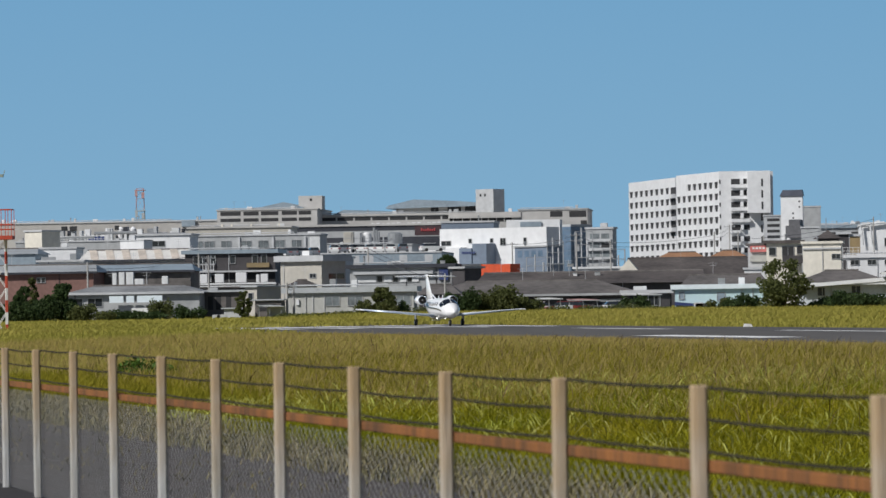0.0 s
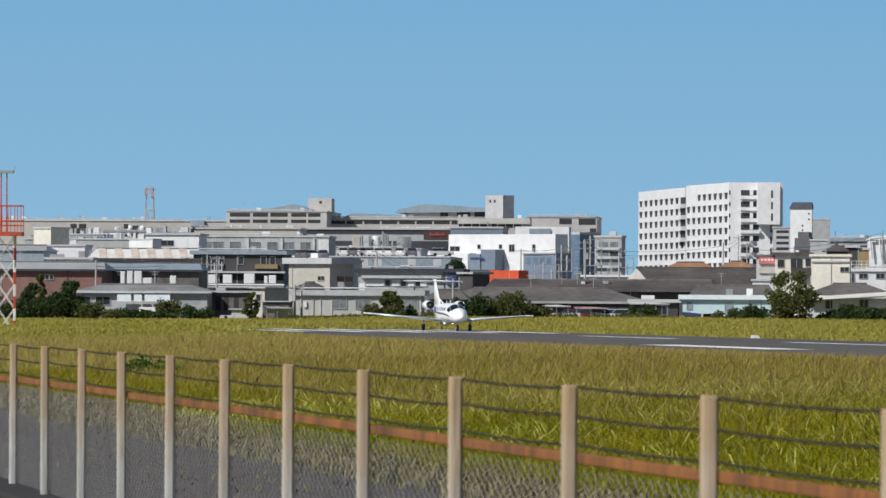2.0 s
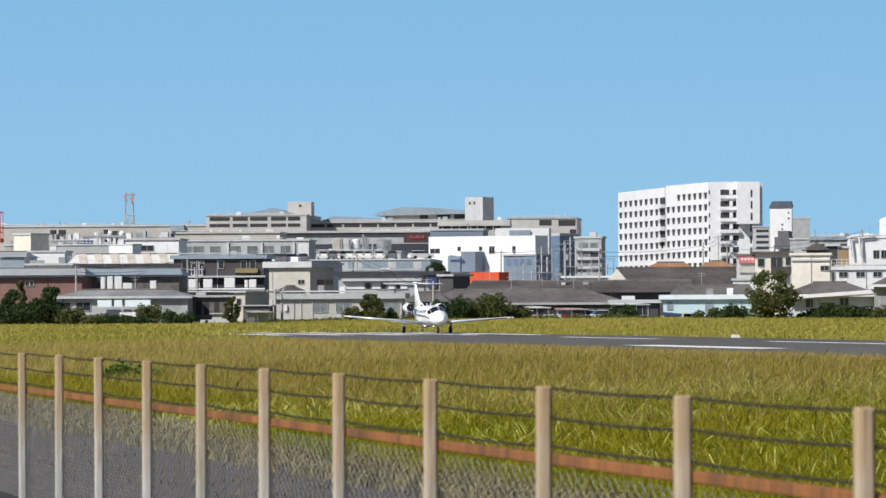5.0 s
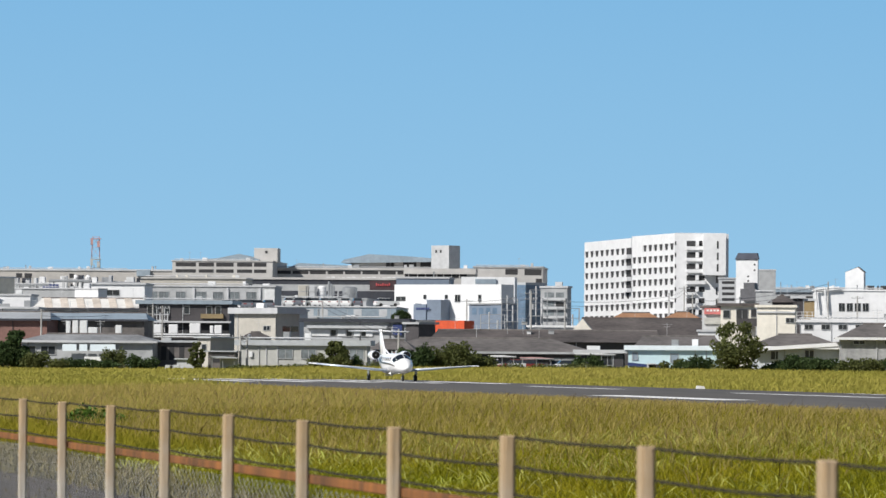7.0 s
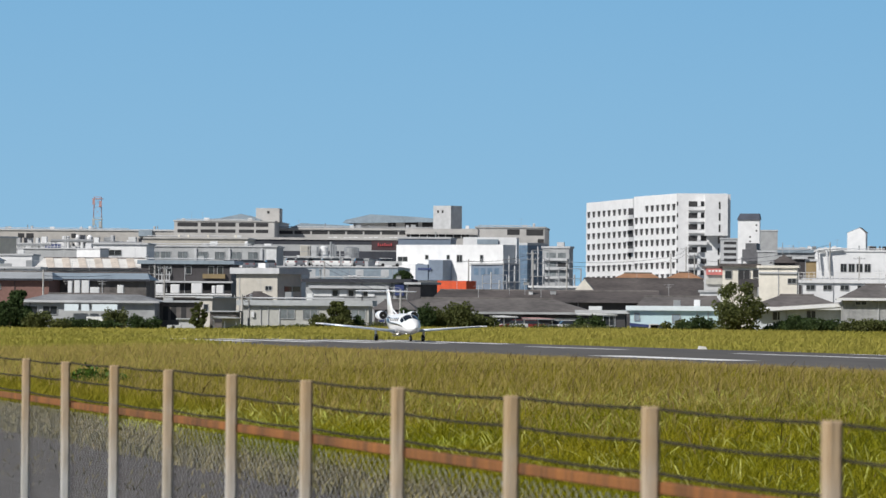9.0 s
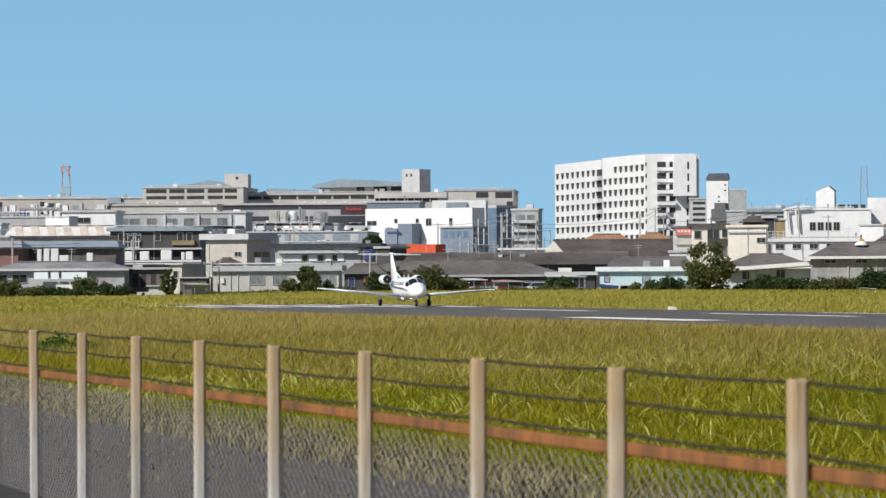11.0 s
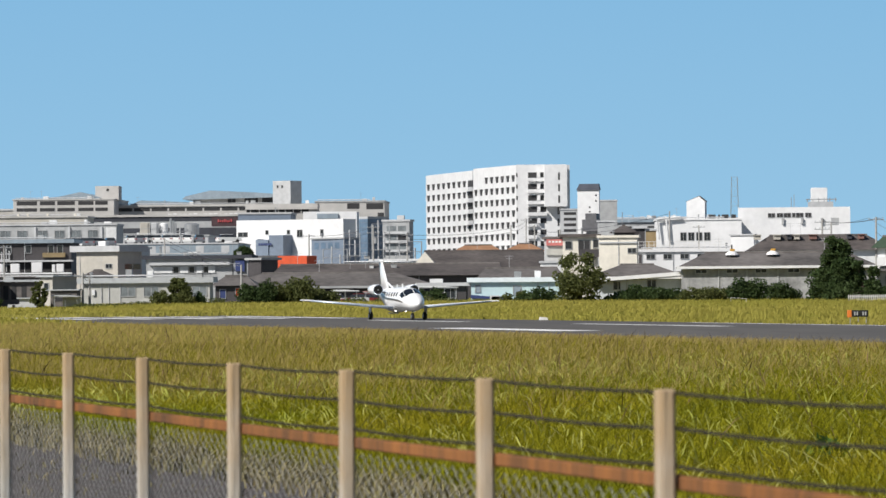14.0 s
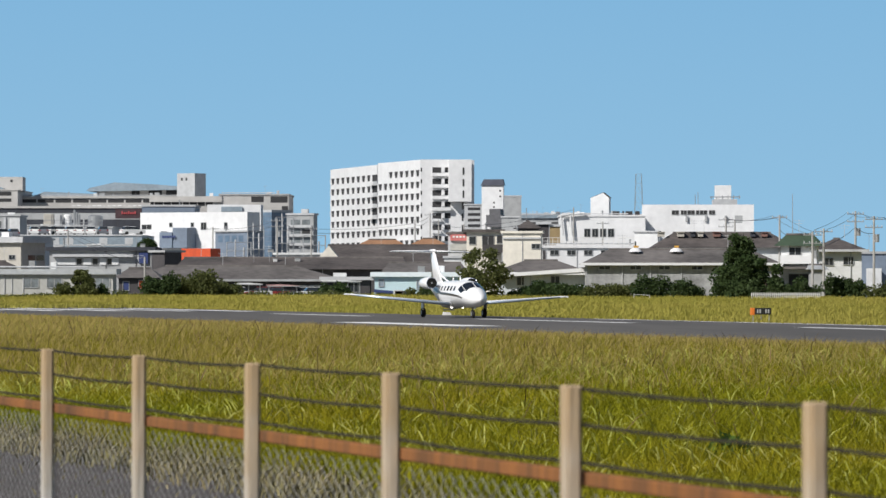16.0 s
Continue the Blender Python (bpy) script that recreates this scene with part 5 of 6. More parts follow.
for u, y, v, arms in ((500 - 0, 595, 490, 1), (512, 596, 497, 0), (345, 720, 436, 0), (362, 722, 440, 1), (148, 680, 448, 0), (1014, 800, 410, 2), (1074, 840, 425, 1), (900, 830, 425, 1), (1285, 900, 400, 1), (1300, 880, 412, 1), (1258, 930, 412, 0),
                      (1812, 650, 407, 2), (1828, 700, 412, 1), (1540, 900, 390, 0), (1592, 840, 415, 1), (1345, 760, 420, 0), (780, 600, 478, 0), (645, 760, 430, 0)):
    utility_pole(u, y, v, arms)


def cable(p, q, sag, r=0.022):
    p, q = Vector(p), Vector(q)
    side = (q - p).cross(Vector((0, 0, 1))).normalized()
    up = side.cross(q - p).normalized()
    rings = []
    for i in range(11):
        t = i / 10
        c = p.lerp(q, t) - Vector((0, 0, 4 * sag * t * (1 - t)))
        rings.append([c + side * (r * a) + up * (r * b) for a, b in ((1, 0), (0, 1), (-1, 0), (0, -1))])
    f = Form().loft(rings)
    solid("power_cable", f, WIRE, "thin dark overhead cable between poles", "cable", None, "overhead cables")


for a, b in ((0, 1), (1, 2), (2, 3), (3, 4)):
    for k in (-0.9, 0.4):
        cable((POLES[a][0] + k, POLES[a][1], POLES[a][2] - 0.1), (POLES[b][0] + k, POLES[b][1], POLES[b][2] - 0.1), 0.22)
    cable((POLES[a][0], POLES[a][1], POLES[a][2] - 1.9), (POLES[b][0], POLES[b][1], POLES[b][2] - 1.9), 0.28, 0.035)
for k in (-0.9, 0.4, 0.9):
    cable((POLES[0][0] + k, POLES[0][1], POLES[0][2] - 0.1), (gx(1812, 650), 650, gz(410, 650)), 0.4)
    cable((POLES[4][0] + k, POLES[4][1], POLES[4][2] - 0.1), (gx(2170, 540), 540, gz(407, 540)), 0.3)
utility_pole(2170, 540, 404, 2)
for (ua, ya, va), (ub, yb, vb) in (((1258, 930, 414), (1285, 900, 404)), ((1285, 900, 404), (1300, 880, 414)), ((1300, 880, 414), (1345, 760, 424)), ((1074, 840, 428), (1258, 930, 418)), ((1014, 800, 414), (1074, 840, 428)),
                                   ((900, 830, 428), (1014, 800, 414)), ((1345, 760, 424), (1540, 900, 394)), ((345, 720, 438), (362, 722, 442)), ((148, 680, 450), (345, 720, 438)), ((500, 595, 492), (512, 596, 499)), ((645, 760, 432), (780, 600, 480))):
    for k in (0.0, 0.7):
        cable((gx(ua, ya), ya, gz(va, ya) - k), (gx(ub, yb), yb, gz(vb, yb) - k), 0.5, 0.03)
x, y = gx(1931, 1300), 1300
solid("thin_mast", Form().bar((x, y, 0), (x, y, gz(366, y)), 0.16, 0.08, 6), STEEL, "thin grey mast on the skyline", "mast")
for u, y, v in ((1456, 900, 391), (1762, 1100, 362), (1757, 1012, 367)):
    x = gx(u, y)
    solid("thin_mast", Form().bar((x, y, ground_z(x, y)), (x, y, gz(v, y)), 0.12, 0.07, 6), STEEL, "thin grey mast among the roofs", "mast")

# ---- airfield furniture ----
def taxi_sign():
    y = 279.0
    x = gx(1857, y)
    zb = ground_z(x, y)
    root = thing("taxiway_sign", "black taxiway sign with orange end on short legs", "sign", Matrix.Translation((x, y, zb)) @ Matrix.Rotation(radians(5), 4, "Z"))
    part("orange_end", Form().box(0, 0.22, 0, 0.25, 0.40, 0.80, 0.02), SIGNORANGE, root, "orange end panel")
    for x0, x1 in ((0.23, 0.66), (0.70, 1.14)):
        b = part("sign_face", Form().box(x0, x1, 0.0, 0.25, 0.43, 0.80, 0.02), SIGNBLACK, root)
        for k in range(2):
            part("letter_bar", Form().box(x0 + 0.11 + 0.14 * k, x0 + 0.19 + 0.14 * k, -0.02, -0.003, 0.51, 0.72), GREY, b)
    for px in (0.15, 0.6, 1.05):
        part("leg", Form().bar((px, 0.12, 0), (px, 0.12, 0.43), 0.03, None, 6), STEEL, root)


taxi_sign()


def marker_board(lat, along, w, label):
    x, y = lat_along(lat, along)
    root = thing("marker_board", label, "marker", Matrix.Translation((x, y, ground_z(x, y))))
    part("board", Form().prism([(-w / 2, 0.02), (w / 2, 0.02), (w / 2 - 0.1, 0.20), (-w / 2 + 0.08, 0.24)], -0.5, 0.3), WHITEPAINT, root)
    part("leg", Form().box(-w / 2 + 0.1, w / 2 - 0.1, -0.2, 0.1, -0.05, 0.03), STEEL, root)


marker_board(85.7, 332.8, 0.62, "low white marker board in the grass edge")


def picket_fence():
    y = 520.0
    f0 = gx(1858, y)
    zb = ground_z(f0, y)
    root = thing("picket_fence", "white picket fence at the far edge of the grass", "fence", Matrix.Translation((f0, y, zb)))
    n = 34
    w = (1980 - 1858) * K * y
    pm = Form().box(-0.045, 0.045, -0.02, 0.02, 0, 1.05, 0.01).mesh("picket", WHITEPAINT)
    for i in range(n):
        ob = new("picket", pm)
        ob.parent, ob.location = root, (w * i / (n - 1), 0, 0)
    for z in (0.3, 0.85):
        part("rail", Form().box(0, w, 0.03, 0.06, z, z + 0.06), WHITEPAINT, root)


picket_fence()
x, y = gx(1648, 505), 505
zb = ground_z(x, y)
f = Form().bar((0, 0, 0), (0, 0, 0.95), 0.022, None, 5).bar((1.55, 0, 0), (1.55, 0, 0.85), 0.022, None, 5).bar((0, 0, 0.95), (1.55, 0, 0.85), 0.022, None, 5)
solid("hoop_rail", f, WHITEPAINT, "small pale hoop rail in the grass", "rail", Matrix.Translation((x, y, zb)))


# ---- cars ----
def car(name, label, paint, u, y, z, turn, group="parked cars"):
    root = thing(name, label, "car", Matrix.Translation((gx(u, y), y, z)) @ Matrix.Rotation(radians(turn), 4, "Z"), group)
    part("body", Form().prism([(-2.1, 0.25), (2.1, 0.25), (2.16, 0.55), (2.02, 0.80), (1.2, 0.95), (-1.95, 0.97), (-2.12, 0.6)], -0.82, 0.82), paint, root)
    cabin = part("cabin_glass", Form().loft([[(1.15, -0.78, 0.94), (1.15, 0.78, 0.94), (-1.88, 0.78, 0.94), (-1.88, -0.78, 0.94)], [(0.45, -0.62, 1.42), (0.45, 0.62, 1.42), (-1.38, 0.62, 1.42), (-1.38, -0.62, 1.42)]]), GLASS, root)
    part("roof", Form().box(-1.42, 0.5, -0.64, 0.64, 1.40, 1.47, 0.03), paint, cabin)
    for py in (-0.62, 0.62):
        part("headlight", Form().box(2.02, 2.16, py - 0.16, py + 0.16, 0.58, 0.72, 0.02), LAMPGLASS, root)
        part("tail_light", Form().box(-2.13, -2.02, py - 0.14, py + 0.14, 0.68, 0.86, 0.02), CARRED, root)
    for px in (-1.3, 1.3):
        for py in (-0.78, 0.78):
            part("wheel", Form().bar((px, py - 0.1, 0.31), (px, py + 0.1, 0.31), 0.31, None, 12), RUBBER, root)


for u, tn, p, lab in ((474, 92, CARWHITE, "white parked car on the roof lot"), (493, 86, CARWHITE, "white parked car on the roof lot"), (514, 90, CARDARK, "dark parked car on the roof lot"), (484, 94, CARWHITE, "white parked car on the roof lot"), (504, 88, CARDARK, "dark parked car on the roof lot"), (528, 35, CARWHITE, "white parked car on the roof lot"), (548, 100, CARDARK, "dark parked car on the roof lot")):
    car("car", lab, p, u, 826, CAR_TOP, tn)
for u, tn, p, lab in ((585, 95, CARWHITE, "white parked car on the parking deck"), (603, 88, CARDARK, "dark parked car on the parking deck"), (632, 91, CARWHITE, "white parked car on the parking deck"), (664, 92, CARWHITE, "white parked car on the parking deck"), (685, 90, CARWHITE, "white parked car on the parking deck"), (618, 60, CARWHITE, "white parked car on the parking deck"), (648, 94, CARWHITE, "white parked car on the parking deck"), (706, 95, CARDARK, "dark parked car on the parking deck"), (758, 20, CARWHITE, "white parked car on the parking deck")):
    car("car", lab, p, u, 864, DECK_TOP, tn)
for u, y, tn, p, lab in ((948, 606, 10, CARWHITE, "white car parked by the sheds"), (985, 604, 175, CARRED, "red car parked by the sheds"), (1015, 606, 5, CARRED, "red car parked by the sheds"), (1060, 600, 178, CARWHITE, "white car parked by the sheds"), (1088, 597, 8, CARWHITE, "white van-like car in the grass edge")):
    x = gx(u, y)
    car("car", lab, p, u, y, ground_z(x, y), tn)


def carport(u0, u1, y, v, roof, label):
    """A thin roof on posts over the parking along the sheds."""
    x, w = gx(u0, y), (u1 - u0) * K * y
    zb = ground_z(x, y)
    h = gz(v, y) - zb
    root = thing("carport", label, "carport", Matrix.Translation((x, y, zb)), "carports by the sheds")
    part("roof", Form().prism([(-0.2, h - 0.10), (w + 0.2, h - 0.22), (w + 0.2, h - 0.12), (w * 0.5, h + 0.02), (-0.2, h)], -1.6, 2.2), roof, root)
    for px in (0.1, w * 0.5, w - 0.1):
        for py in (-1.4, 2.0):
            part("post", Form().bar((px, py, 0), (px, py, h - 0.15), 0.045, None, 6), STEEL, root)
    part("gutter", Form().box(-0.2, w + 0.2, -1.70, -1.6, h - 0.24, h - 0.14), FRAME, root)


carport(1095, 1160, 597, 519, WHITE2, "white sheet carport roof on thin posts")
carport(998, 1050, 599, 527, HAZY_FADED_RED, "faded red sheet carport roof on thin posts")
carport(942, 985, 600, 524, WHITE2, "white sheet carport roof on thin posts")
carport(448, 492, 588, 529, ZINC, "grey sheet carport roof by the beige house")

# ---- trees, bushes and hedges ----
def bush_row(u0, u1, y, v, material, seed, label, n=1500, leaf=0.22):
    """A ragged line of bushes from u0 to u1, up to the height v."""
    rs = random.Random(seed)
    xm = gx((u0 + u1) / 2, y)
    w = (u1 - u0) * K * y
    top = gz(v, y) - ground_z(xm, y)
    k = max(3, int(w / 1.6))
    blobs = []
    for i in range(k):
        hh = top * rs.uniform(0.55, 0.98)
        blobs.append((-w / 2 + w * (i + 0.5) / k + rs.uniform(-.4, .4), rs.uniform(-0.6, 0.6), hh * 0.52, w / k * 0.85, 1.0, hh * 0.5))
    return plant("bush", label, "bush", xm, y, blobs, leaf, n, material, seed, 0.0)


def tree(u0, u1, y, v, material, seed, label, n=2600, leaf=0.26, cone=False):
    rs = random.Random(seed)
    xm = gx((u0 + u1) / 2, y)
    w = (u1 - u0) * K * y
    top = gz(v, y) - ground_z(xm, y)
    blobs = []
    for i in range(34 if cone else 26):
        t = (0.08 + 0.86 * (i / 33.0) ** 1.3) if cone else (rs.uniform(0.12, 0.96) if i else 0.93)
        wide = (1.05 - 0.85 * t) if cone else (0.45 + 0.55 * math.sin(math.pi * min(1, t + 0.05)))
        r = rs.uniform(0.10, 0.22) * w * (1.15 - 0.5 * t) * (0.82 if cone else 0.9)
        blobs.append((rs.uniform(-1, 1) * max(0.05, w / 2 * wide - r), rs.uniform(-0.35, 0.35) * w * wide, min(top * t, top - r * 0.75), r, r, r * 0.8))
    return plant("tree", label, "tree", xm, y, blobs, leaf, n, material, seed, 0.22)


tree(8, 62, 574, 490, LEAF, 20, "dark green bushy tree before the houses", 2200)
tree(56, 140, 575, 486, LEAF, 21, "broad dark green tree before the houses", 4200)
bush_row(30, 142, 573, 508, LEAF, 53, "dark undergrowth round the broad tree", 2400)
tree(34, 66, 585, 474, LEAF2, 22, "slender olive-green tree before the houses", 1200)
bush_row(-60, 60, 570, 508, LEAF, 23, "dark bushes along the far edge of the grass", 2600)
bush_row(116, 185, 572, 522, LEAF2, 24, "ragged olive bushes along the far edge of the grass", 1400)
bush_row(180, 270, 574, 526, LEAF, 25, "low dark bushes along the far edge of the grass", 1700)
bush_row(262, 300, 578, 511, LEAF2, 26, "olive bush before the low house", 900)
bush_row(300, 352, 572, 522, LEAF, 27, "dark bush before the sheds", 1000)
tree(405, 440, 585, 503, LEAF2, 28, "small olive tree beside the cream shed", 800)
bush_row(490, 640, 582, 541, LEAF2, 29, "low weeds along the beige house", 1400, 0.16)
tree(640, 700, 578, 501, LEAF2, 31, "olive tree before the beige house", 2000)
bush_row(626, 664, 579, 517, LEAF2, 30, "olive shrub beside the tree", 900)
bush_row(684, 716, 579, 522, LEAF, 55, "low dark shrub beside the tree", 700)
bush_row(700, 800, 580, 535, LEAF2, 32, "low weeds before the sheds", 1000, 0.16)
bush_row(778, 838, 580, 503, LEAF, 33, "tall dark hedge before the long shed", 2400)
bush_row(832, 905, 582, 500, LEAF2, 34, "tall dark hedge before the long shed", 2600)
bush_row(895, 945, 584, 518, LEAF2, 35, "dark bushes beside the parked cars", 1200)
bush_row(940, 1180, 578, 537, LEAF2, 36, "low weeds along the far edge of the grass", 2200, 0.18)
bush_row(1098, 1140, 590, 520, LEAF, 37, "dark bush beside the pale-roofed house", 1000)
x, y = gx(784, 722), 722
zc = gz(455, y) - ground_z(x, y)
plant("tree", "small round dark tree between the roofs", "tree", x, y, [(0, 0, zc, 1.1, 1.0, 0.75), (0.8, 0.2, zc - 0.2, 0.7, 0.7, 0.55), (-0.8, 0, zc - 0.25, 0.7, 0.7, 0.5), (0.1, 0, zc + 0.45, 0.6, 0.6, 0.4)], 0.17, 1300, LEAF, 38, 0.15)
bush_row(975, 1015, 830, 455, LEAF2, 39, "green bushes below the factories", 900)
tree(1318, 1440, 560, 462, LEAF2, 40, "large olive-green tree with open crown", 3000, 0.25)
bush_row(1280, 1335, 566, 520, LEAF, 41, "dark bush beside the cyan workshop", 1300)
bush_row(1250, 1285, 568, 528, LEAF2, 42, "small bush beside the cyan workshop", 700)
bush_row(1425, 1480, 560, 522, LEAF, 43, "dark bush under the white eaves", 1200)
bush_row(1468, 1566, 548, 508, LEAF, 44, "broad dark bush beside the white-walled house", 3000)
bush_row(1566, 1660, 540, 512, LEAF2, 45, "ragged bushes along the grey-walled house", 2200)
bush_row(1655, 1770, 538, 508, LEAF, 46, "dark hedge along the grey-walled house", 3000)
tree(1750, 1918, 530, 436, LEAF, 47, "tall dense dark green conifer-like tree", 6500, 0.27, True)
tree(1840, 1925, 528, 480, LEAF, 48, "dark green tree beside the tall tree", 2200)
bush_row(1918, 1972, 545, 508, LEAF, 49, "dark hedge before the white house", 1300)
bush_row(1995, 2060, 548, 494, LEAF, 50, "dark bushes beside the poles", 2200)
bush_row(2058, 2150, 548, 520, LEAF2, 51, "low bushes by the warehouse", 1200)
for k, (x, y, w, hh) in enumerate(((-8.9, 147.0, 0.9, 1.0), (-8.1, 145.0, 0.6, 0.85), (7.05, 60.5, 0.36, 0.62))):
    plant("weed_clump", "dark green broad-leaved weed clump in the grass", "weed", x, y,
          [(0, 0, hh * 0.5, w * 0.6, 0.5, hh * 0.5), (w * 0.5, 0, hh * 0.4, w * 0.4, 0.4, hh * 0.4), (-w * 0.5, 0.1, hh * 0.42, w * 0.4, 0.4, hh * 0.42)], 0.075, 1500, WEED, 60 + k)


rnd = random.Random(77)
for k in range(16):
    u = rnd.uniform(140, 1250)
    x, y = gx(u, 588.0), 588.0
    solid("crate", Form().box(0, rnd.uniform(0.6, 2.2), 0, 0.8, 0, rnd.uniform(0.5, 1.5), 0.03), rnd.choice((WHITE2, PALE, BLUEGREY, BROWN, PALE, WHITE)), "storage crate standing behind the far bushes", "crate",
          Matrix.Translation((x, y, ground_z(x, y))), "crates by the sheds")


def roof_clutter():
    """Aerials, cowls and small boxes that stand on the ridges of the middle rows."""
    rs = random.Random(91)
    spots = ((560, 700, 612, 1.0), (640, 700, 612, 1.0), (905, 1080, 672, 0.7), (620, 780, 712, 0.7))
    for u0, u1, y, size in spots:
        for k in range(5):
            u = rs.uniform(u0, u1)
            x = gx(u, y)
            hit, place, _, _, _, _ = scene.ray_cast(bpy.context.evaluated_depsgraph_get(), (x, y, 60), (0, 0, -1))
            if not hit or place.z < 2.0:
                continue
            m = Matrix.Translation((x, y, place.z - 0.03))
            if k % 2:
                hh = rs.uniform(1.0, 2.2)
                root = thing("roof_aerial", "thin grey television aerial on a roof", "aerial", m, "roof aerials")
                part("mast", Form().bar((0, 0, 0), (0, 0, hh), 0.03, None, 5), STEEL, root)
                for z in (hh - 0.08, hh - 0.35):
                    part("crossbar", Form().bar((-0.5, 0, z), (0.5, 0, z), 0.018, None, 4), STEEL, root)
            else:
                a, c = rs.uniform(0.5, 1.2) * size, rs.uniform(0.35, 0.8) * size
                root = thing("roof_box", "pale metal ventilator box on a roof", "ventilator", m, "roof ventilators")
                part("body", Form().box(-a / 2, a / 2, -0.3, 0.3, 0, c, 0.03), rs.choice((WHITE2, PALE, GREY)), root)
                part("lid", Form().box(-a / 2 - 0.06, a / 2 + 0.06, -0.36, 0.36, c, c + 0.06), STEEL, root)


roof_clutter()


# ---- business jet ----
def jet_section(y):
    """Centre height and half sizes of the fuselage at a station; the nose is towards -y."""
    st = ((-6.75, 1.12, 0.03, 0.03), (-6.62, 1.13, 0.21, 0.19), (-6.3, 1.16, 0.42, 0.37), (-5.85, 1.21, 0.60, 0.53), (-5.3, 1.29, 0.72, 0.65), (-4.7, 1.38, 0.80, 0.75),
          (-4.1, 1.45, 0.83, 0.83), (-3.0, 1.48, 0.84, 0.85), (0.0, 1.48, 0.83, 0.84), (1.6, 1.53, 0.78, 0.77), (3.0, 1.66, 0.60, 0.57), (4.6, 1.84, 0.35, 0.34), (6.1, 1.98, 0.08, 0.1))
    for a, b in zip(st, st[1:]):
        if y <= b[0]:
            t = max(0.0, (y - a[0]) / (b[0] - a[0]))
            return [a[i] + (b[i] - a[i]) * t for i in (1, 2, 3)]
    return st[-1][1:]


def skin(y, a, off=0.0):
    """A point of the skin at the station y and the angle a in degrees from the top, to the right."""
    zc, rx, rz = jet_section(y)
    s, c = math.sin(radians(a)), math.cos(radians(a))
    return Vector((s * (rx + off), y, zc + c * (rz + off)))


def skin_patch(name, outline, material, parent, off=0.012, steps=4):
    """A panel that follows the skin; the outline has four corners (station, angle)."""
    f = Form()
    grid = []
    for i in range(steps + 1):
        row = []
        for j in range(steps + 1):
            s, t = i / steps, j / steps
            top = [outline[0][k] + (outline[1][k] - outline[0][k]) * s for k in (0, 1)]
            bot = [outline[3][k] + (outline[2][k] - outline[3][k]) * s for k in (0, 1)]
            row.append(f.bm.verts.new(skin(top[0] + (bot[0] - top[0]) * t, top[1] + (bot[1] - top[1]) * t, off)))
        grid.append(row)
    for a, b in zip(grid, grid[1:]):
        for j in range(steps):
            f.bm.faces.new((a[j], a[j + 1], b[j + 1], b[j]))
    return part(name, f, material, parent, "", True)


def foil(root_le, root_te, tip_le, tip_te, thick):
    """A wing panel lofted from root to tip, with a rounded leading edge."""
    rings = []
    for t in (0.0, 0.5, 0.95, 1.0):
        le, te = Vector(root_le).lerp(Vector(tip_le), t), Vector(root_te).lerp(Vector(tip_te), t)
        th = thick * (1 - 0.5 * t) * (0.4 if t == 1.0 else 1)
        up = Vector((0, 0, 1)) if abs((Vector(tip_le) - Vector(root_le)).x) > abs((Vector(tip_le) - Vector(root_le)).z) else Vector((1, 0, 0))
        ring = []
        for c, hgt in ((0, 0), (0.04, 0.55), (0.15, 0.95), (0.4, 1.0), (0.75, 0.5), (1.0, 0.03)):
            ring.append(le.lerp(te, c) + up * th * hgt)
        for c, hgt in ((0.75, 0.3), (0.4, 0.6), (0.15, 0.6), (0.04, 0.4)):
            ring.append(le.lerp(te, c) - up * th * hgt)
        rings.append(ring)
    return Form().loft(rings)


def leading_edge(p, q, r0, r1):
    return Form().bar(p, q, r0, r1, 8)


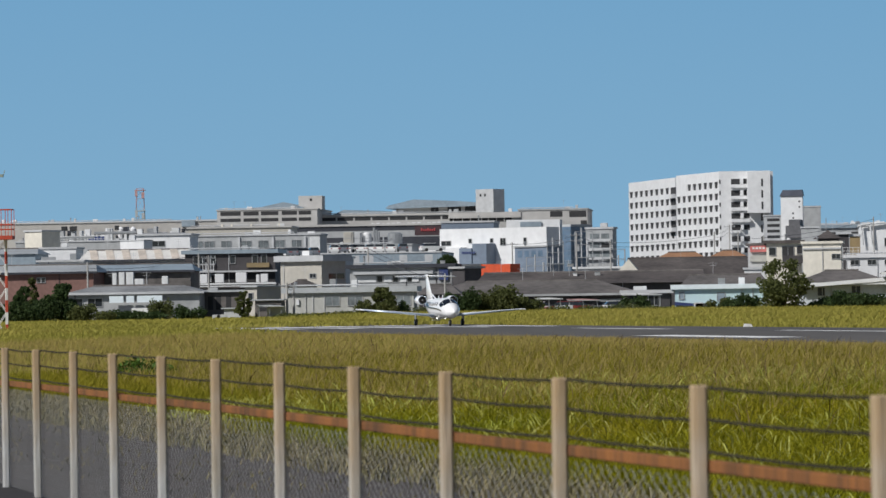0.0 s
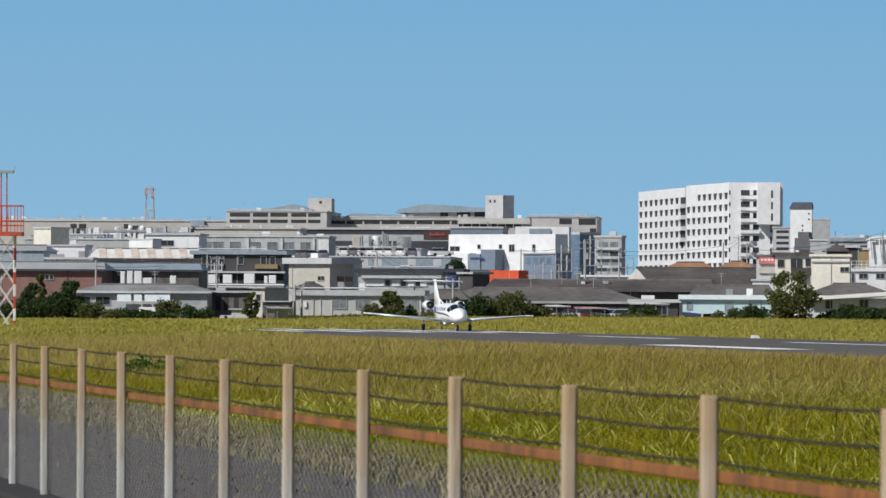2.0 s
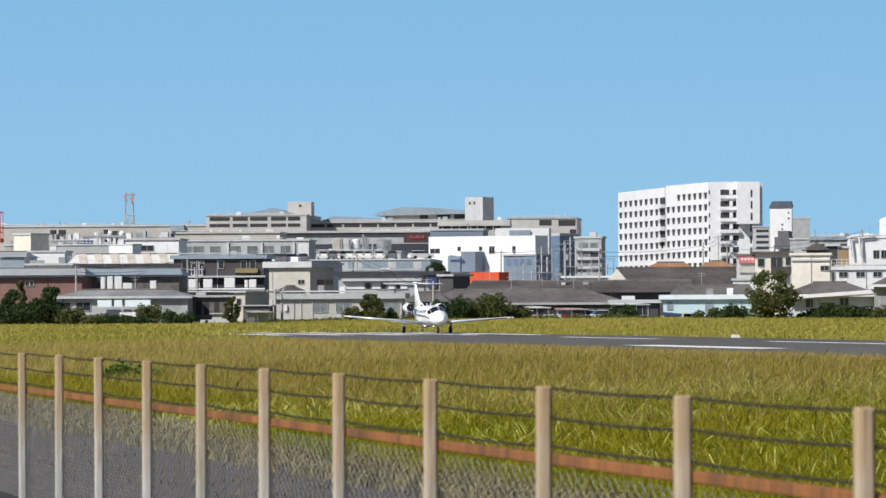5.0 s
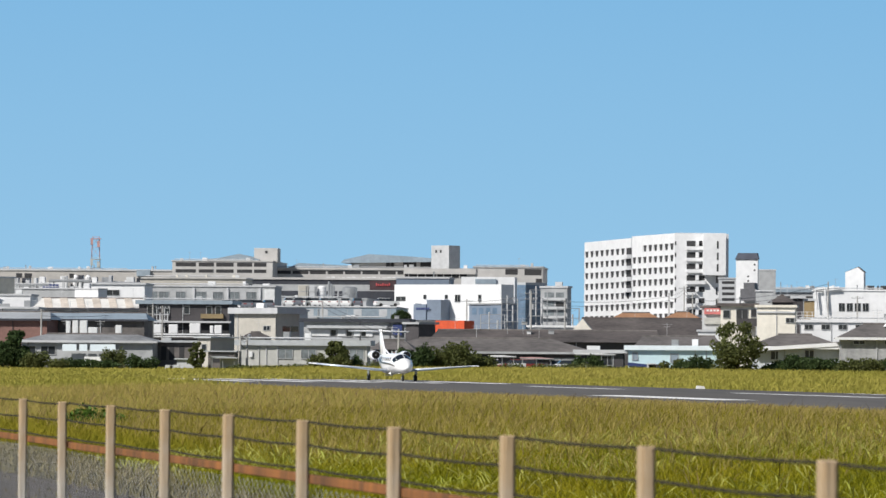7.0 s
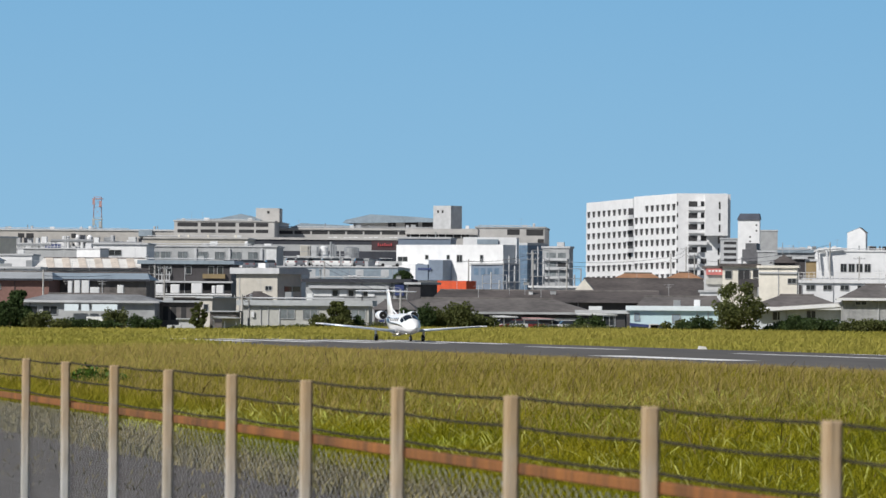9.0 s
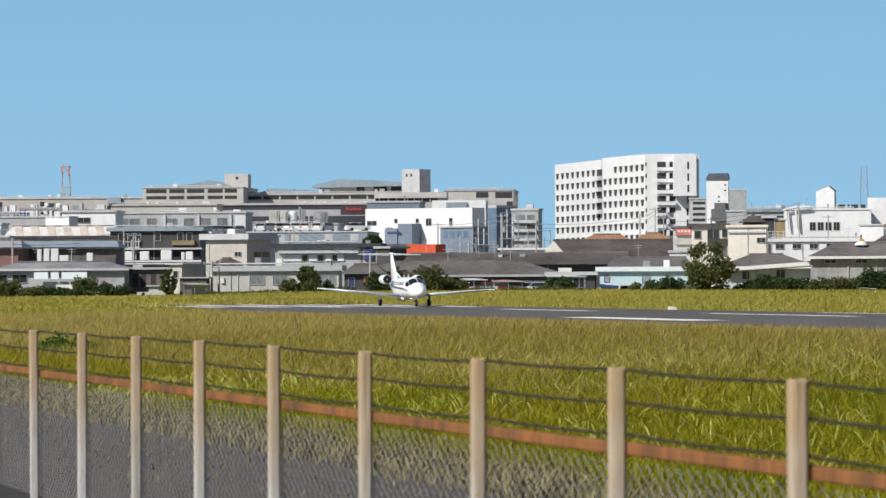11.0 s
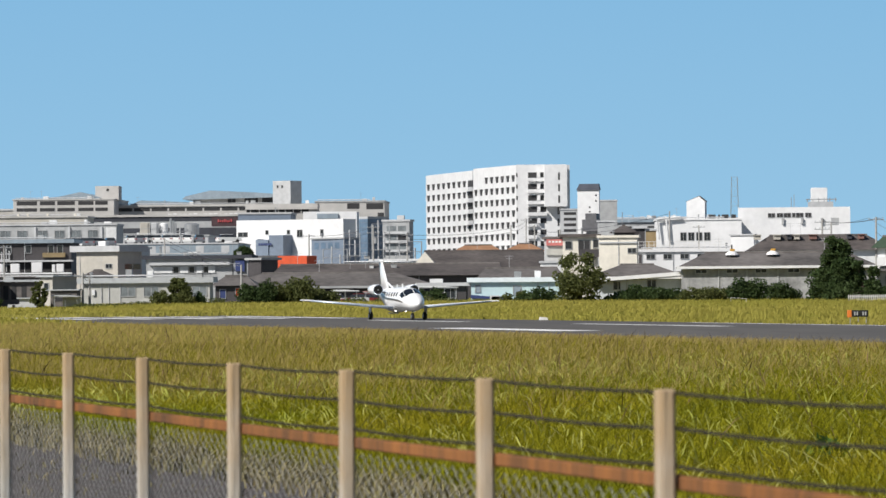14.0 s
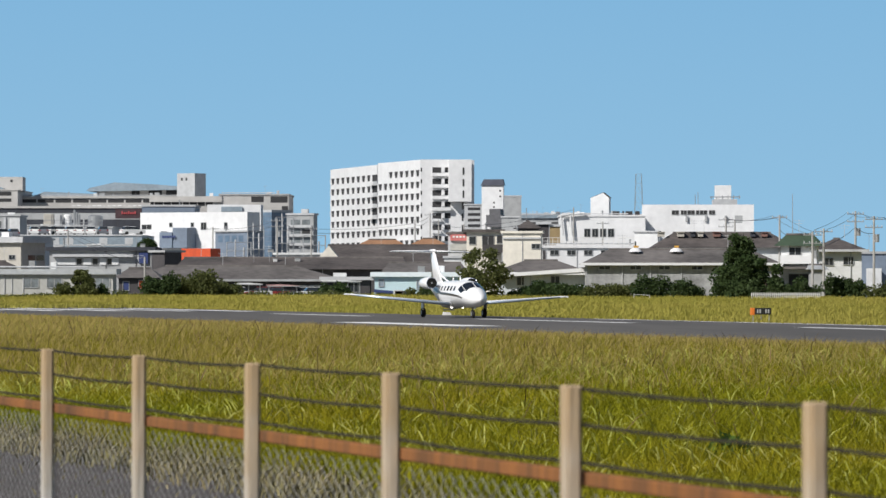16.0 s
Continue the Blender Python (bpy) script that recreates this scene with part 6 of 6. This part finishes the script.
def build_jet():
    jet = thing("business_jet", "white twin-engine business jet with T-tail on the runway", "aircraft", Matrix.Identity(4))
    ys = [-6.75, -6.70, -6.62, -6.46, -6.3, -6.08, -5.85, -5.6, -5.3, -5.0, -4.7, -4.4, -4.1, -3.5, -3.0, -1.5, 0, 0.8, 1.6, 2.3, 3.0, 3.8, 4.6, 5.4, 6.1]
    body = part("fuselage", Form().loft([[skin(y, 360 * i / 28) for i in range(28)] for y in ys]), JETWHITE, jet, "", True)
    for s in (1, -1):
        skin_patch("windscreen", [(-5.42, 2 * s), (-4.38, 2 * s), (-4.20, 44 * s), (-5.34, 56 * s)], COCKPIT, body)
        skin_patch("side_window", [(-5.16, 56 * s), (-4.18, 46 * s), (-3.95, 70 * s), (-4.75, 78 * s)], COCKPIT, body)
        for k in range(5):
            y = -3.25 + 0.82 * k
            skin_patch("cabin_window", [(y, 56 * s), (y + 0.36, 56 * s), (y + 0.36, 76 * s), (y, 76 * s)], COCKPIT, body)
        skin_patch("stripe", [(-4.9, 95 * s), (0.2, 81 * s), (0.2, 92 * s), (-4.9, 103 * s)], JETSTRIPE, body, 0.008, 10)
        skin_patch("stripe", [(0.2, 81 * s), (3.2, 60 * s), (3.2, 76 * s), (0.2, 92 * s)], JETSTRIPE, body, 0.008, 10)
        # wing
        w = part("wing", foil((0.55 * s, -1.75, 0.84), (0.55 * s, 0.65, 0.82), (7.12 * s, -1.05, 1.38), (7.12 * s, -0.15, 1.38), 0.15), JETWHITE, jet, "", True)
        part("leading_edge", leading_edge((0.75 * s, -1.72, 0.86), (6.6 * s, -1.09, 1.335), 0.105, 0.05), WINGBLUE, w, "blue painted leading edge", True)
        part("wing_tip", Form().bar((7.1 * s, -1.1, 1.38), (7.1 * s, -0.1, 1.38), 0.06, 0.05, 8), JETWHITE, w)
        # engine on a stub pylon
        e = part("engine", Form().loft([[(1.31 * s + r * math.cos(a * math.pi / 10), y, 2.15 + r * math.sin(a * math.pi / 10)) for a in range(20)]
                                        for y, r in ((0.60, 0.33), (0.67, 0.355), (1.1, 0.385), (1.95, 0.38), (2.7, 0.31), (3.05, 0.24))]), JETWHITE, jet, "", True)
        f = Form()
        for i in range(20):
            a0, a1 = i * math.pi / 10, (i + 1) * math.pi / 10
            f.bar((1.31 * s + 0.335 * math.cos(a0), 0.61, 2.15 + 0.335 * math.sin(a0)), (1.31 * s + 0.335 * math.cos(a1), 0.61, 2.15 + 0.335 * math.sin(a1)), 0.026, None, 6)
        part("intake_lip", f, POLISHED, e, "polished intake ring", True)
        # solid disc coloured as the shaded hole of the intake
        part("intake", Form().bar((1.31 * s, 0.585, 2.15), (1.31 * s, 0.85, 2.15), 0.318, 0.318, 20), INTAKE, e)
        part("spinner", Form().bar((1.31 * s, 0.54, 2.15), (1.31 * s, 0.59, 2.15), 0.01, 0.05, 10), STEEL, e)
        part("pylon", foil((0.45 * s, 1.1, 1.92), (0.45 * s, 2.6, 1.92), (1.05 * s, 1.2, 2.06), (1.05 * s, 2.5, 2.06), 0.09), JETWHITE, e)
        # tailplane
        tp = part("tailplane", foil((0.0, 5.55, 4.16), (0.0, 6.75, 4.16), (2.62 * s, 6.1, 4.16), (2.62 * s, 6.75, 4.16), 0.12), JETWHITE, jet, "", True)
        part("leading_edge", leading_edge((0.1 * s, 5.57, 4.165), (2.60 * s, 6.1, 4.165), 0.035, 0.025), POLISHED, tp)
        # landing lamps by the wing roots
        part("landing_lamp", Form().loft([[(0.36 * s + r * math.cos(a * math.pi / 6), y, 0.68 + r * math.sin(a * math.pi / 6)) for a in range(12)] for y, r in ((-0.95, 0.03), (-0.93, 0.075), (-0.85, 0.08))]), LAMP, jet, "lit landing lamp", True)
        # main gear
        g = part("main_gear_leg", Form().bar((1.98 * s, 0.05, 0.30), (1.98 * s, -0.02, 1.0), 0.06, 0.07, 8).bar((1.9 * s, 0.25, 0.35), (1.98 * s, 0.0, 0.62), 0.035, None, 6), STEEL, jet)
        part("gear_door", Form().box(2.06 * s - 0.012, 2.06 * s + 0.012, -0.25, 0.25, 0.45, 0.92, 0.005), JETWHITE, g)
        wheel("main_wheel", jet, (1.98 * s, 0.05, 0.30), 0.30, 0.25)
    part("wing_fairing", Form().loft([[(r * 1.0 * math.cos(a * math.pi / 8), y, 0.86 + r * 0.42 * math.sin(a * math.pi / 8)) for a in range(16)] for y, r in ((-1.7, 0.15), (-1.2, 0.6), (0.2, 0.78), (1.4, 0.6), (2.0, 0.15))]), JETWHITE, jet, "", True)
    part("fin", foil((0, 2.75, 2.0), (0, 5.75, 2.0), (0, 5.25, 4.24), (0, 6.4, 4.24), 0.13), JETWHITE, jet, "", True)
    part("dorsal_fillet", Form().bar((0, 1.3, 2.22), (0, 3.4, 2.66), 0.05, 0.08, 6), JETWHITE, jet)
    part("tail_bullet", Form().loft([[(r * math.cos(a * math.pi / 6), y, 4.25 + r * 0.9 * math.sin(a * math.pi / 6)) for a in range(12)] for y, r in ((4.95, 0.02), (5.2, 0.10), (6.2, 0.11), (6.8, 0.02))]), JETWHITE, jet, "", True)
    part("antenna", Form().box(-0.012, 0.012, -1.6, -1.35, 2.28, 2.58), JETWHITE, jet)
    part("antenna", Form().box(-0.012, 0.012, 0.2, 0.4, 2.27, 2.52), JETWHITE, jet)
    part("belly_flap", Form().box(-0.5, 0.15, 0.5, 0.75, 0.44, 0.53), JETWHITE, jet)
    n = part("nose_gear_leg", Form().bar((0, -4.72, 0.24), (0, -4.62, 0.95), 0.04, 0.05, 8), CARDARK, jet)
    part("gear_door", Form().box(0.13, 0.145, -4.9, -4.45, 0.56, 0.80), JETWHITE, n)
    wheel("nose_wheel", jet, (0, -4.75, 0.25), 0.25, 0.20)
    part("nose_door_line", Form().bar((0, -5.6, 0.72), (0, -5.0, 0.70), 0.02, None, 5), STEEL, jet)
    return jet


WHEELS = []


def wheel(name, jet, at, r, w):
    tyre = Form().loft([[(x, q * math.cos(a * math.pi / 10), q * math.sin(a * math.pi / 10)) for a in range(20)] for x, q in ((-w / 2, r * 0.78), (-w * 0.38, r * 0.95), (0, r), (w * 0.38, r * 0.95), (w / 2, r * 0.78))])
    ob = part(name, tyre, RUBBER, jet, "", True)
    part("hub", Form().bar((-w / 2 - 0.012, 0, 0), (w / 2 + 0.012, 0, 0), r * 0.5, None, 10), STEEL, ob)
    WHEELS.append((ob, Vector(at), r))
    ob.location = at
    return ob


JET = build_jet()

# ---- clear blue sky low over the town, far behind everything ----
def sky_backdrop():
    m = bpy.data.materials.new("clear_sky")
    m.use_nodes = True
    n, l = m.node_tree.nodes, m.node_tree.links
    n.clear()
    co = n.new("ShaderNodeTexCoord")
    sep = n.new("ShaderNodeSeparateXYZ")
    l.new(co.outputs["Object"], sep.inputs[0])
    mr = n.new("ShaderNodeMapRange")
    mr.inputs[1].default_value, mr.inputs[2].default_value = 0.0, 420.0
    l.new(sep.outputs["Z"], mr.inputs[0])
    ramp = n.new("ShaderNodeValToRGB")
    ramp.color_ramp.elements[0].color = (0.285, 0.525, 0.735, 1)
    ramp.color_ramp.elements[1].color = (0.165, 0.405, 0.68, 1)
    l.new(mr.outputs[0], ramp.inputs[0])
    e = n.new("ShaderNodeEmission")
    l.new(ramp.outputs[0], e.inputs[0])
    o = n.new("ShaderNodeOutputMaterial")
    l.new(e.outputs[0], o.inputs[0])
    bm = bmesh.new()
    lo, hi = [], []
    for i in range(25):
        a = radians(-36 + 3 * i)
        lo.append(bm.verts.new((4300 * math.sin(a), 4300 * math.cos(a), -80)))
        hi.append(bm.verts.new((4300 * math.sin(a), 4300 * math.cos(a), 700)))
    for i in range(24):
        bm.faces.new((lo[i], lo[i + 1], hi[i + 1], hi[i]))
    f = Form()
    f.bm.free()
    f.bm = bm
    ob = solid("backdrop", f, m, "clear blue sky low over the town", "sky", None, "", "structure", True)
    ob.visible_shadow = False


sky_backdrop()


def motions():
    """The jet waits on the runway, then begins its take-off roll."""
    track = [(0.0, 423.3), (3.5, 423.3), (6.0, 423.2), (7.0, 422.9), (7.5, 422.7), (8.0, 422.3), (8.5, 421.6), (9.0, 420.0), (9.2, 419.0), (10.2, 412.3), (11.3, 402.2), (11.5, 399.9),
             (12.0, 393.3), (12.5, 386.3), (13.0, 378.6), (13.5, 370.3), (14.0, 361.2), (14.5, 351.3), (15.0, 340.7), (15.5, 329.5), (16.0, 317.8)]
    rows, travel = [], []
    for t, y in track:
        x = 0.14 + 0.19 * (420 - y) + 0.15 * smooth01((9.0 - t) / 4.0)
        rows.append((t, pose(x, y, ground_z(x, y) + 0.02, 0, 0.7, 10.8)))
        travel.append((t, (423.3 - y) / math.cos(math.atan(0.19))))
    walk(JET, rows)
    for ob, at, r in WHEELS:
        turns, angle, last = [], 0.0, 0.0
        for i in range(161):
            t = i * 0.1
            k = max(j for j in range(len(travel)) if travel[j][0] <= t + 1e-6)
            if k == len(travel) - 1:
                s = travel[k][1]
            else:
                (ta, sa), (tb, sb) = travel[k], travel[k + 1]
                s = sa + (sb - sa) * (t - ta) / (tb - ta)
            # a fast wheel is keyed at no more than 80 degrees a step
            angle += min(80.0, math.degrees((s - last) / r))
            last = s
            turns.append((t, Matrix.Translation(at) @ Matrix.Rotation(radians(angle), 4, "X")))
        walk(ob, turns)


motions()
